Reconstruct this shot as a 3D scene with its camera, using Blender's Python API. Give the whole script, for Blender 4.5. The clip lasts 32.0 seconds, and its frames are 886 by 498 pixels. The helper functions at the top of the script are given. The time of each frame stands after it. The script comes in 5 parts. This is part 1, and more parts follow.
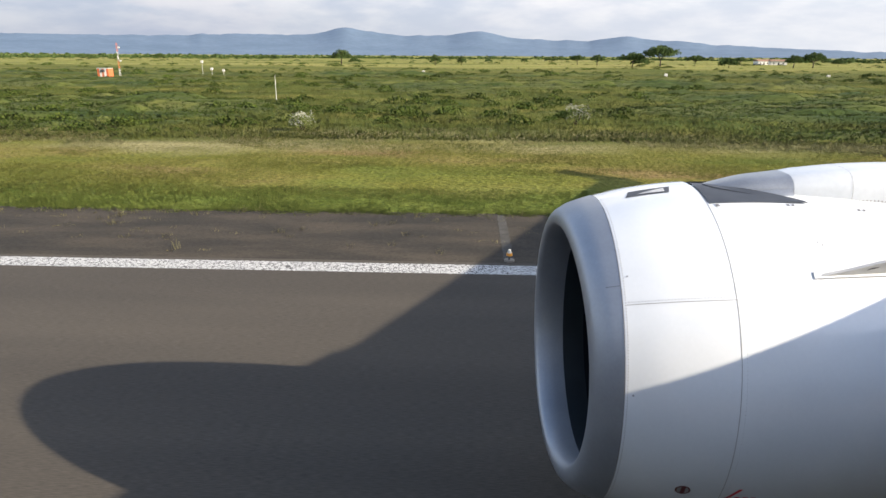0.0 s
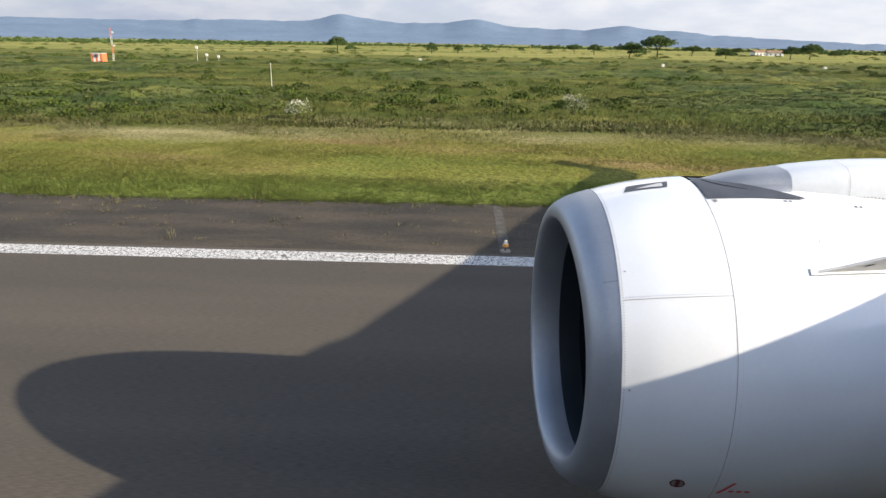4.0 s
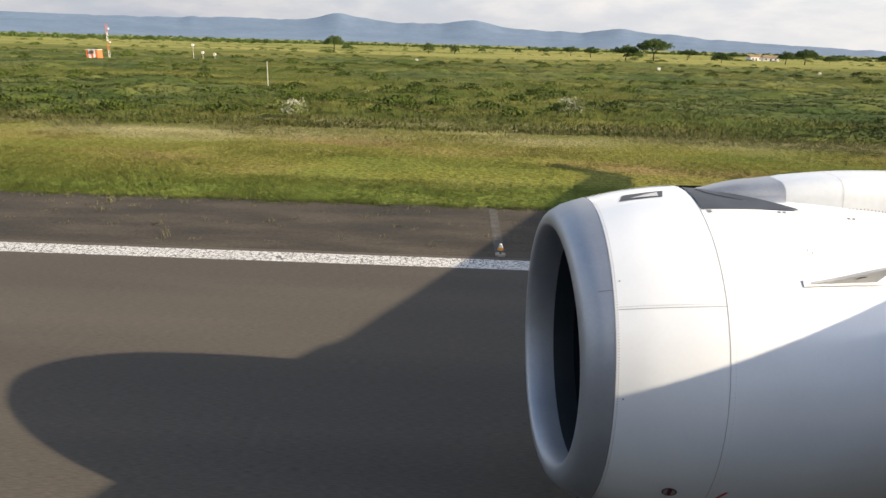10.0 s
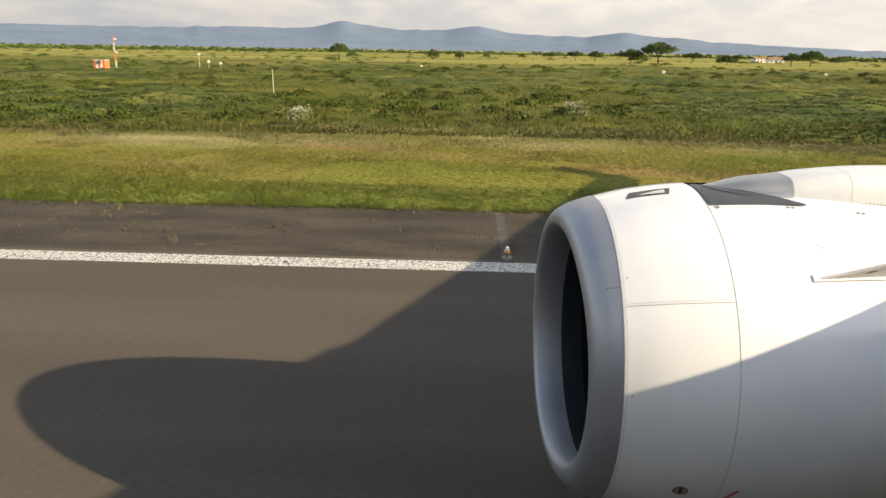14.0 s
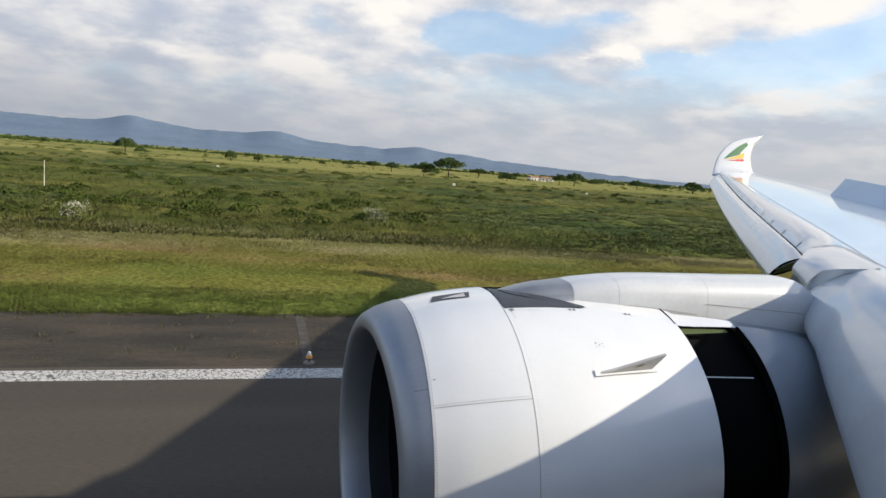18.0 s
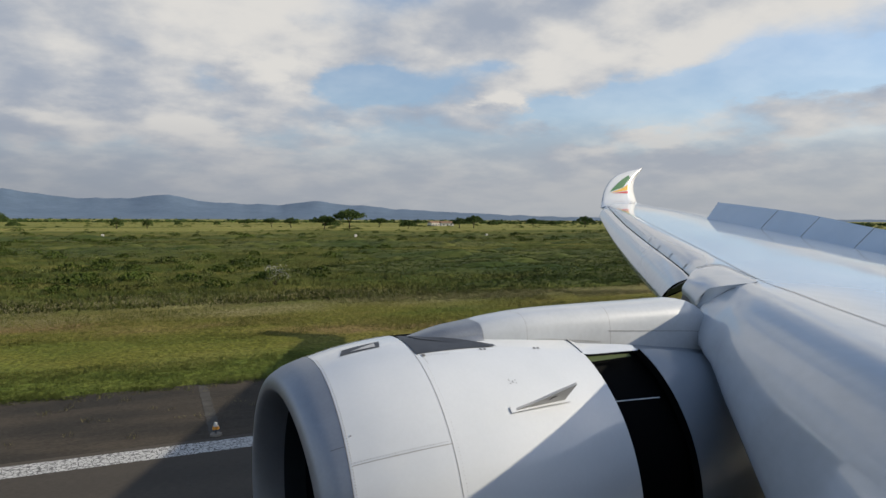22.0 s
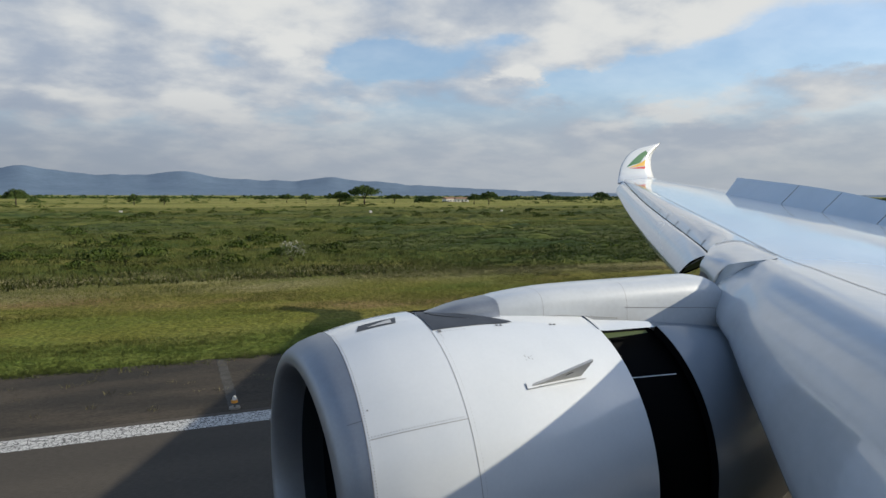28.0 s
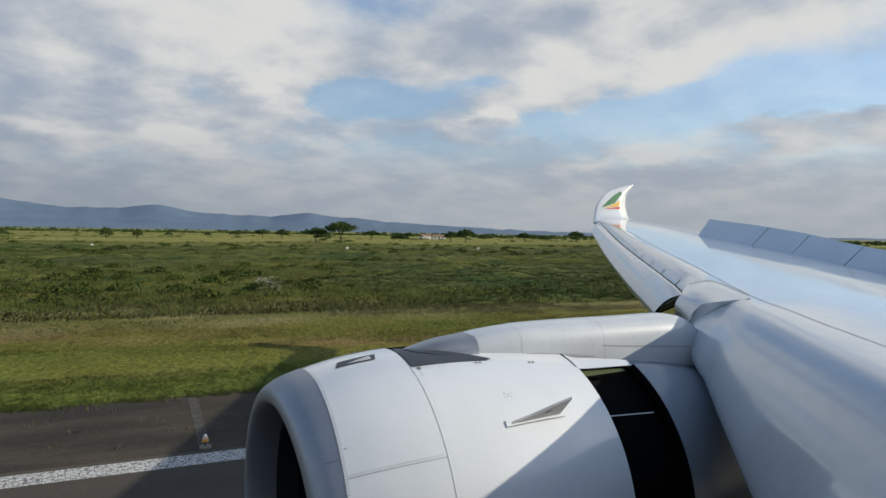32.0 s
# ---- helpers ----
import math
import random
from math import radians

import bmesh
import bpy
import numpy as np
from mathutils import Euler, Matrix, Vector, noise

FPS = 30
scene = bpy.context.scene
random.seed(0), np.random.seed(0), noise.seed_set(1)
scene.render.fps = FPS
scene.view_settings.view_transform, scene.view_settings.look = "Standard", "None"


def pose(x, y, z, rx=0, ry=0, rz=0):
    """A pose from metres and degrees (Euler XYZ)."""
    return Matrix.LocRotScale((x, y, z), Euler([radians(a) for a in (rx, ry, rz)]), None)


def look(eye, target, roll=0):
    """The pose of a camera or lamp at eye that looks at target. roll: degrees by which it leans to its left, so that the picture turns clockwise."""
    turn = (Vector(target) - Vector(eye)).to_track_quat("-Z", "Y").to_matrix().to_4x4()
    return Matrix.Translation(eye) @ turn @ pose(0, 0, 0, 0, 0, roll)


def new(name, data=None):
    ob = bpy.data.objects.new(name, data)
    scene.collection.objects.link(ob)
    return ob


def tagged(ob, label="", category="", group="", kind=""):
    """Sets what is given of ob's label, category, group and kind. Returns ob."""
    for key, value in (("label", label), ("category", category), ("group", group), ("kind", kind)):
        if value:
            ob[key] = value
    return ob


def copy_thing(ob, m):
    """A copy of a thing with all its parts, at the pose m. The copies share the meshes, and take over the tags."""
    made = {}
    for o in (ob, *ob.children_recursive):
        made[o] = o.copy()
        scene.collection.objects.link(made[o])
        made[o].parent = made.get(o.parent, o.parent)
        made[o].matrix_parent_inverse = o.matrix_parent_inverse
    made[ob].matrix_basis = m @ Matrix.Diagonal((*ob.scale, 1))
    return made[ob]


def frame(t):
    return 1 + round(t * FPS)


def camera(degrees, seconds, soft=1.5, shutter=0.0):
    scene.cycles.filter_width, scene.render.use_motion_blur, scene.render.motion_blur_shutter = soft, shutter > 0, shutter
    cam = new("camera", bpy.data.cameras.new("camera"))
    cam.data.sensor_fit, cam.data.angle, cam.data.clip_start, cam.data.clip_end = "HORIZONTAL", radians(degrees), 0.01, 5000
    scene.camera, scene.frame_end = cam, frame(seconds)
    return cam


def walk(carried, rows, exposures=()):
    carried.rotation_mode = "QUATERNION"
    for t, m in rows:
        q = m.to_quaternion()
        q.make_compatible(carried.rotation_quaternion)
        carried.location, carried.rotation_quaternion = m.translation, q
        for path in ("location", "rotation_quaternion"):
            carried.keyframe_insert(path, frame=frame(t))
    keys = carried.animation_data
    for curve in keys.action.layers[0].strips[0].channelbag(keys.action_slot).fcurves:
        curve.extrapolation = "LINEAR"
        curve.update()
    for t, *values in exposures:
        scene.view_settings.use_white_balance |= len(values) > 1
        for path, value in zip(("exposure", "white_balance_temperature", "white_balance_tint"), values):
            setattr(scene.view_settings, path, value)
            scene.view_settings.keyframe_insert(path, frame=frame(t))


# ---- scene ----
import itertools

# ---- camera ----
LENS = 68.6
EYE = 6.180  # metres above the runway
# seconds, shift of the eye (x, y, z), yaw, pitch, roll
ROWS = (
    (0.0, -0.009, -0.012, -0.040, 2.25, -16.67, 0.37),
    (0.5, -0.009, -0.012, -0.045, 2.33, -16.34, -0.06),
    (1.0, -0.009, -0.012, -0.049, 2.32, -16.08, -0.22),
    (1.5, -0.009, -0.012, -0.049, 2.28, -15.69, 0.45),
    (2.0, -0.009, -0.012, -0.049, 2.08, -16.03, 1.44),
    (2.5, -0.017, -0.007, -0.036, 2.03, -16.62, 1.00),
    (4.5, -0.048, 0.011, 0.016, 1.71, -17.79, 0.87),
    (5.0, -0.055, 0.015, 0.029, 1.63, -17.87, 0.77),
    (5.5, -0.056, 0.014, 0.042, 1.57, -17.72, 1.50),
    (6.0, -0.056, 0.013, 0.054, 1.48, -18.16, 1.71),
    (6.5, -0.056, 0.020, 0.050, 1.52, -18.37, 1.06),
    (7.0, -0.056, 0.026, 0.045, 1.49, -18.44, 0.51),
    (7.5, -0.055, 0.008, -0.002, 1.51, -17.57, 0.08),
    (8.0, -0.054, -0.011, -0.050, 1.22, -16.93, 0.56),
    (8.5, -0.054, -0.005, -0.034, 1.11, -16.57, 0.79),
    (9.0, -0.054, 0.001, -0.018, 1.21, -16.61, 1.27),
    (9.5, -0.055, 0.003, 0.031, 1.27, -17.12, 1.56),
    (10.0, -0.056, 0.005, 0.080, 1.30, -17.59, 1.68),
    (10.5, -0.056, 0.008, 0.065, 1.27, -17.90, 2.09),
    (11.0, -0.056, 0.011, 0.050, 1.26, -18.05, 2.26),
    (11.5, -0.055, 0.012, 0.037, 1.23, -18.10, 2.27),
    (12.0, -0.055, 0.013, 0.023, 1.27, -17.70, 2.24),
    (12.5, -0.054, -0.003, -0.029, 0.75, -16.84, 3.12),
    (13.0, -0.054, -0.012, -0.017, 1.27, -17.60, 1.56),
    (13.5, -0.055, -0.007, -0.005, 1.76, -17.36, 1.16),
    (14.0, -0.055, -0.001, 0.007, 1.90, -17.10, 0.93),
    (14.5, -0.055, -0.002, 0.013, 1.87, -16.77, 1.57),
    (15.0, -0.055, -0.003, 0.018, 1.83, -16.86, 1.41),
    (15.5, -0.055, -0.003, 0.018, 2.09, -16.91, 0.98),
    (17.5, -0.075, -0.009, 0.020, -1.37, -14.52, 0.94),
    (18.0, -0.148, -0.014, 0.019, -15.52, -7.22, 4.41),
    (18.5, -0.117, -0.037, -0.003, -20.04, -4.55, -0.19),
    (19.0, -0.090, -0.020, 0.023, -26.85, -2.75, 1.76),
    (19.5, -0.108, -0.021, 0.009, -27.97, -2.33, 2.41),
    (20.0, -0.125, -0.022, -0.004, -26.96, -2.93, 0.53),
    (21.0, -0.128, -0.002, -0.009, -22.30, -3.58, 0.92),
    (21.5, -0.129, 0.001, -0.001, -23.03, -3.14, 1.56),
    (22.0, -0.130, 0.003, 0.006, -23.70, -2.65, 0.24),
    (22.5, -0.134, 0.012, 0.001, -25.13, -3.63, 1.86),
    (23.0, -0.137, 0.020, -0.004, -25.45, -4.17, 1.59),
    (23.5, -0.127, 0.015, -0.004, -24.69, -3.88, -1.94),
    (24.0, -0.118, 0.009, -0.004, -24.08, -3.33, -0.93),
    (24.5, -0.110, -0.002, 0.002, -23.84, -3.86, -0.15),
    (25.0, -0.101, -0.014, 0.007, -23.38, -4.54, -0.42),
    (25.5, -0.106, -0.006, 0.007, -22.94, -4.61, -0.06),
    (27.5, -0.127, 0.025, 0.006, -22.57, -4.99, 0.77),
    (28.0, -0.133, 0.033, 0.006, -22.40, -4.77, 0.16),
    (28.5, -0.146, 0.036, 0.006, -22.30, -5.02, 1.32),
    (29.0, -0.159, 0.039, 0.006, -22.56, -5.04, 0.76),
    (29.5, -0.180, 0.026, 0.012, -22.89, -4.40, 0.95),
    (30.0, -0.202, 0.014, 0.019, -23.18, -3.78, 0.67),
    (30.5, -0.202, 0.010, 0.016, -23.77, -3.84, 0.27),
    (31.0, -0.203, 0.006, 0.012, -24.11, -2.30, 1.01),
    (31.5, -0.203, 0.001, 0.009, -24.24, -1.54, 0.62),
    (32.0, -0.204, -0.004, 0.005, -24.45, -1.46, 0.93),
)


def aim(x, y, z, yaw, pitch, roll):
    eye = Vector((x, y, EYE + z))
    a, b = radians(yaw), radians(pitch)
    ahead = Vector((-math.sin(a) * math.cos(b), math.cos(a) * math.cos(b), math.sin(b)))
    return look(eye, eye + ahead, roll)


cam = camera(LENS, 32.0, soft=1.5)
walk(cam, [(r[0], aim(*r[1:])) for r in ROWS], exposures=[(0.0, 1.0, 6550, 9), (8.0, 1.0, 6500, 9), (10.0, 0.97, 7100, 9), (13.0, 0.97, 8100, 9), (15.5, 0.97, 7800, 9), (17.5, 0.8, 6800, 9), (18.0, 0.45, 6550, 8), (19.0, -0.06, 6450, 8), (22.0, -0.02, 6450, 7), (24.0, 0.05, 6400, 6), (28.0, 0.06, 6200, 5), (32.0, -0.03, 6250, 5)])

# ---- world and sun ----
# the airliner stands a little nose down on its main wheels
BODY = Matrix.Translation((12.6, -2.7, 0)) @ Matrix.Rotation(radians(-1.0), 4, "Y") @ Matrix.Translation((-12.6, 2.7, 0))
SUN_TO = (BODY.to_3x3() @ Vector((2.24, -0.78, 1.0))).normalized()
elev = math.asin(SUN_TO.z)
turn = math.atan2(SUN_TO.x, SUN_TO.y)
world = bpy.data.worlds.new("sky")
scene.world = world
world.use_nodes = True
nt = world.node_tree
nt.nodes.clear()


def wn(kind, **sets):
    n = nt.nodes.new(kind)
    for k, v in sets.items():
        if k in n.inputs:
            n.inputs[k].default_value = v
    return n


sky = wn("ShaderNodeTexSky")
sky.sky_type, sky.sun_disc, sky.sun_elevation, sky.sun_rotation = "NISHITA", False, elev, turn
sky.dust_density, sky.air_density, sky.ozone_density = 1.5, 1.0, 3.0
bg_sky = wn("ShaderNodeBackground", Strength=0.165)
nt.links.new(sky.outputs[0], bg_sky.inputs[0])
coord = wn("ShaderNodeTexCoord")
sep = wn("ShaderNodeSeparateXYZ")
nt.links.new(coord.outputs["Generated"], sep.inputs[0])


def wmath(op, a, b):
    n = nt.nodes.new("ShaderNodeMath")
    n.operation = op
    for i, v in enumerate((a, b)):
        if isinstance(v, (int, float)):
            n.inputs[i].default_value = v
        else:
            nt.links.new(v, n.inputs[i])
    return n.outputs[0]


height = wmath("ADD", wmath("MAXIMUM", sep.outputs[2], 0.0), 0.27)
flat = wn("ShaderNodeCombineXYZ")
nt.links.new(wmath("DIVIDE", sep.outputs[0], height), flat.inputs[0])
nt.links.new(wmath("DIVIDE", sep.outputs[1], height), flat.inputs[1])


def wnoise(scale, detail, rough, offset, warp=0.0):
    m = wn("ShaderNodeMapping")
    m.inputs["Location"].default_value = offset
    nt.links.new(flat.outputs[0], m.inputs[0])
    n = wn("ShaderNodeTexNoise", Scale=scale, Detail=detail, Roughness=rough, Distortion=warp)
    nt.links.new(m.outputs[0], n.inputs["Vector"])
    return n.outputs["Fac"]


def wramp(src, a, b, ca=(0, 0, 0, 1), cb=(1, 1, 1, 1)):
    r = nt.nodes.new("ShaderNodeValToRGB")
    r.color_ramp.interpolation = "EASE"
    r.color_ramp.elements[0].position, r.color_ramp.elements[1].position = a, b
    r.color_ramp.elements[0].color, r.color_ramp.elements[1].color = ca, cb
    nt.links.new(src, r.inputs[0])
    return r.outputs[0]


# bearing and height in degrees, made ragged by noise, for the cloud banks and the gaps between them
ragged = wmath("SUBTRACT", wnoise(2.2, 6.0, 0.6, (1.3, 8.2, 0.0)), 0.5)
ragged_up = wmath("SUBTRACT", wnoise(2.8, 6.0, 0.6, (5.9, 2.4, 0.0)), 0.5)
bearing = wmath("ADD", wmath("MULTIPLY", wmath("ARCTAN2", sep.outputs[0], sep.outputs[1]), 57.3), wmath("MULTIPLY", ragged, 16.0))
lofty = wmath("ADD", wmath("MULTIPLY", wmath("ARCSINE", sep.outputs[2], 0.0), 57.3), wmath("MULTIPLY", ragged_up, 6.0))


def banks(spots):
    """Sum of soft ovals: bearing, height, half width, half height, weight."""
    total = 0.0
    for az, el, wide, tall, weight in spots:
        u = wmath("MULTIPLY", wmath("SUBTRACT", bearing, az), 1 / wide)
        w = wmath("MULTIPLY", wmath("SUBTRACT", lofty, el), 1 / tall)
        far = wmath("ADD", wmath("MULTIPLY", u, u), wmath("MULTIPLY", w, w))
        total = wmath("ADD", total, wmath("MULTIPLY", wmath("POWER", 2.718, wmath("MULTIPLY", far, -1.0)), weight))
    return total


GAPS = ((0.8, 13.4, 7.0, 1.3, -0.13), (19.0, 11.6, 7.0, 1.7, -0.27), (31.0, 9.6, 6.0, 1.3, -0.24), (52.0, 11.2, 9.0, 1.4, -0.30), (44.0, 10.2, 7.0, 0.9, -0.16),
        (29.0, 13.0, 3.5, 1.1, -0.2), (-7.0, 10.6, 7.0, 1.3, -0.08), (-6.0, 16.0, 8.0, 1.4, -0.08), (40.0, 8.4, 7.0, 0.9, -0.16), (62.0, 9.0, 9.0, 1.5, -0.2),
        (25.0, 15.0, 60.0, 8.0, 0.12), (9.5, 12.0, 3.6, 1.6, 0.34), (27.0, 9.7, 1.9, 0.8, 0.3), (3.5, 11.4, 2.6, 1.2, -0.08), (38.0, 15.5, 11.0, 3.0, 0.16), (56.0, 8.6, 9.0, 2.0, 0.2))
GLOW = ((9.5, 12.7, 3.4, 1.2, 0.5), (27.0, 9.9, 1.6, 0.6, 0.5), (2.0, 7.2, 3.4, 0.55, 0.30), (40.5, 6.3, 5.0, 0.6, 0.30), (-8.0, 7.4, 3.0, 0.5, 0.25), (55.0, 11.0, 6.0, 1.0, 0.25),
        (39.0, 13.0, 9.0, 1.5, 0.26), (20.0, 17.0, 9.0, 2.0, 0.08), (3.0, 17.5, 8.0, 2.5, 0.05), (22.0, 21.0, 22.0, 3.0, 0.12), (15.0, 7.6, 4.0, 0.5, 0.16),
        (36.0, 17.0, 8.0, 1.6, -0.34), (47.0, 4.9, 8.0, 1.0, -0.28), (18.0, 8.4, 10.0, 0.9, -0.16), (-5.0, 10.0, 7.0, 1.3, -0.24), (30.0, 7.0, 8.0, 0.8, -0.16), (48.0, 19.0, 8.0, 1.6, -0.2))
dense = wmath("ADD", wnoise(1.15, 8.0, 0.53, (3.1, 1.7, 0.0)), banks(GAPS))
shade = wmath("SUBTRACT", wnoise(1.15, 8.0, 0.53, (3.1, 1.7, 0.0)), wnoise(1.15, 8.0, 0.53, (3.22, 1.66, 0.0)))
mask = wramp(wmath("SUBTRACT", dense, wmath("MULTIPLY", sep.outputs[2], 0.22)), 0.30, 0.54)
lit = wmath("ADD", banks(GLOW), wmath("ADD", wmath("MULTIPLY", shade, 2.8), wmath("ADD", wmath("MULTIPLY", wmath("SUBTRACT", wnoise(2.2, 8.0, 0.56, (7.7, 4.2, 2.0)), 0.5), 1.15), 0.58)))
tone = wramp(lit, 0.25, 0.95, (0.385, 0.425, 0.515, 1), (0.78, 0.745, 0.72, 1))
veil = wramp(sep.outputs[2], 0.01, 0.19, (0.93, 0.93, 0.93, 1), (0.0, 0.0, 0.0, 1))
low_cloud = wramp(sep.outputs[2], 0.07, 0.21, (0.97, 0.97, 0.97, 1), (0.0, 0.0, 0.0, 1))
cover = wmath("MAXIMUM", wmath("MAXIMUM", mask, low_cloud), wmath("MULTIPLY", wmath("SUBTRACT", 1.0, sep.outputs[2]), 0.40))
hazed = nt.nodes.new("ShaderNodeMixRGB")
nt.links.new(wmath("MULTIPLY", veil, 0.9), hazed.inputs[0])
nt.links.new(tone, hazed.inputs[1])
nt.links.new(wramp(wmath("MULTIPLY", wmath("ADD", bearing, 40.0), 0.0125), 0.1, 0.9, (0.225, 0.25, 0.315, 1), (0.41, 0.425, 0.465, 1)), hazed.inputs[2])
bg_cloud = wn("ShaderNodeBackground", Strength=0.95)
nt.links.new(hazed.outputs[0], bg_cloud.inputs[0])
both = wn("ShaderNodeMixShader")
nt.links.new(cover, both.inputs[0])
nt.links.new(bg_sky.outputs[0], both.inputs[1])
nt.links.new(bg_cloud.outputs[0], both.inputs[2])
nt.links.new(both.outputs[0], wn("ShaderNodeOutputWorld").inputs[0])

sun = new("sun", bpy.data.lights.new("sun", "SUN"))
sun.data.energy, sun.data.angle, sun.data.color = 4.8, radians(0.6), (1.0, 0.875, 0.71)
sun.matrix_world = look((0, 0, 60), Vector((0, 0, 60)) - SUN_TO)


# ---- materials ----
def material(name, base, rough=0.6, metal=0.0, second=None, scale=3.0, fine=None, bump=0.0, bump_scale=40.0, coat=0.0, island=0.0, random_ob=0.0, stretch=(1, 1, 1)):
    """A surface with two scales of variation: second colour over scale, fine grain and relief."""
    m = bpy.data.materials.new(name)
    m.use_nodes = True
    t = m.node_tree
    b = t.nodes["Principled BSDF"]
    b.inputs["Roughness"].default_value, b.inputs["Metallic"].default_value = rough, metal
    b.inputs["Coat Weight"].default_value = coat
    b.inputs["Specular IOR Level"].default_value = 0.5 if rough < 0.8 else 0.15
    b.inputs["Coat Roughness"].default_value = 0.05
    tc = t.nodes.new("ShaderNodeTexCoord")
    mp = t.nodes.new("ShaderNodeMapping")
    mp.inputs["Scale"].default_value = stretch
    t.links.new(tc.outputs["Object"], mp.inputs[0])
    colour = None
    if second:
        n = t.nodes.new("ShaderNodeTexNoise")
        n.inputs["Scale"].default_value, n.inputs["Detail"].default_value = scale, 6.0
        t.links.new(mp.outputs[0], n.inputs["Vector"])
        r = t.nodes.new("ShaderNodeValToRGB")
        r.color_ramp.elements[0].position, r.color_ramp.elements[1].position = 0.35, 0.68
        r.color_ramp.elements[0].color, r.color_ramp.elements[1].color = (*base, 1), (*second, 1)
        t.links.new(n.outputs["Fac"], r.inputs[0])
        colour = r.outputs[0]
    if fine:
        n = t.nodes.new("ShaderNodeTexNoise")
        n.inputs["Scale"].default_value, n.inputs["Detail"].default_value = fine[0], 4.0
        t.links.new(mp.outputs[0], n.inputs["Vector"])
        mr = t.nodes.new("ShaderNodeMapRange")
        mr.inputs[1].default_value, mr.inputs[2].default_value = 0.3, 0.7
        mr.inputs[3].default_value, mr.inputs[4].default_value = 1 - fine[1], 1 + fine[1]
        t.links.new(n.outputs["Fac"], mr.inputs[0])
        mul = t.nodes.new("ShaderNodeVectorMath")
        mul.operation = "SCALE"
        if colour:
            t.links.new(colour, mul.inputs[0])
        else:
            mul.inputs[0].default_value = base
        t.links.new(mr.outputs[0], mul.inputs["Scale"])
        colour = mul.outputs[0]
    if island or random_ob:
        src = t.nodes.new("ShaderNodeNewGeometry").outputs["Random Per Island"] if island else t.nodes.new("ShaderNodeObjectInfo").outputs["Random"]
        mr = t.nodes.new("ShaderNodeMapRange")
        k = island or random_ob
        mr.inputs[3].default_value, mr.inputs[4].default_value = 1 - k, 1 + k
        t.links.new(src, mr.inputs[0])
        mul = t.nodes.new("ShaderNodeVectorMath")
        mul.operation = "SCALE"
        if colour:
            t.links.new(colour, mul.inputs[0])
        else:
            mul.inputs[0].default_value = base
        t.links.new(mr.outputs[0], mul.inputs["Scale"])
        colour = mul.outputs[0]
    if colour:
        t.links.new(colour, b.inputs["Base Color"])
    else:
        b.inputs["Base Color"].default_value = (*base, 1)
    if bump:
        n = t.nodes.new("ShaderNodeTexNoise")
        n.inputs["Scale"].default_value, n.inputs["Detail"].default_value = bump_scale, 5.0
        t.links.new(mp.outputs[0], n.inputs["Vector"])
        bp = t.nodes.new("ShaderNodeBump")
        bp.inputs["Strength"].default_value, bp.inputs["Distance"].default_value = bump, 0.02
        t.links.new(n.outputs["Fac"], bp.inputs["Height"])
        t.links.new(bp.outputs[0], b.inputs["Normal"])
    return m


WHITE = material("white_paint", (0.715, 0.735, 0.75), 0.25, second=(0.665, 0.69, 0.71), scale=1.2, fine=(25, 0.012), coat=1.0)
# a greyer white than the cowl
PYLON = material("greyer_white_paint", (0.60, 0.62, 0.635), 0.3, second=(0.53, 0.555, 0.575), scale=1.6, fine=(18, 0.03), coat=0.6)
WING = material("wing_grey_paint", (0.575, 0.615, 0.655), 0.2, second=(0.49, 0.53, 0.57), scale=0.7, fine=(9, 0.03), coat=1.0, stretch=(1, 0.35, 1))
LIP = material("bare_metal_lip", (0.33, 0.345, 0.37), 0.46, metal=0.6, second=(0.38, 0.395, 0.42), scale=2.0, fine=(30, 0.03))
# liner near-black: shade inside the inlet is put into its colour
LINER = material("shaded_inlet_liner", (0.02, 0.027, 0.032), 0.5, second=(0.015, 0.02, 0.025), scale=3.0)
GREY = material("dark_grey_fairing", (0.115, 0.125, 0.14), 0.32, metal=0.5, second=(0.145, 0.155, 0.17), scale=4.0)
STEEL = material("brushed_steel_fairing", (0.36, 0.37, 0.385), 0.38, metal=0.6, second=(0.29, 0.30, 0.315), scale=3.0, fine=(45, 0.05))
# sleeve grey, darkened by the wing's shade put into the colour
SLEEVE = material("sleeve_shaded_grey_paint", (0.25, 0.285, 0.325), 0.3, second=(0.21, 0.245, 0.285), scale=1.0, coat=0.3)
SPOIL = material("spoiler_blue_grey", (0.65, 0.74, 0.82), 0.35, second=(0.60, 0.69, 0.77), scale=1.5)
# black for gaps and hollows: their shade is put into the colour
BLACK = material("recess_shade_black", (0.002, 0.0022, 0.0025), 0.9)
# fan metal darkened with the same inlet shade
FAN = material("shaded_titanium", (0.008, 0.010, 0.013), 0.6)
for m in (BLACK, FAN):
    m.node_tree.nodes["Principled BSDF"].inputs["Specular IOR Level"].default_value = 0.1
SEAM = material("panel_seam", (0.17, 0.17, 0.175), 0.7)
DARK = material("dark_marking_and_shade", (0.07, 0.07, 0.075), 0.6)
APRON = material("dark_apron", (0.05, 0.055, 0.065), 0.5, metal=0.2, second=(0.065, 0.07, 0.08), scale=5)
RIVET = material("rivet_grey", (0.25, 0.24, 0.235), 0.6)
STRAKE = material("strake_grey", (0.52, 0.515, 0.50), 0.45, second=(0.45, 0.445, 0.43), scale=6)
PRIMER = material("green_yellow_primer", (0.06, 0.085, 0.02), 0.6)
RED = material("red_marking", (0.55, 0.025, 0.03), 0.5)
STENCIL = material("dark_red_stencil", (0.10, 0.015, 0.015), 0.5)
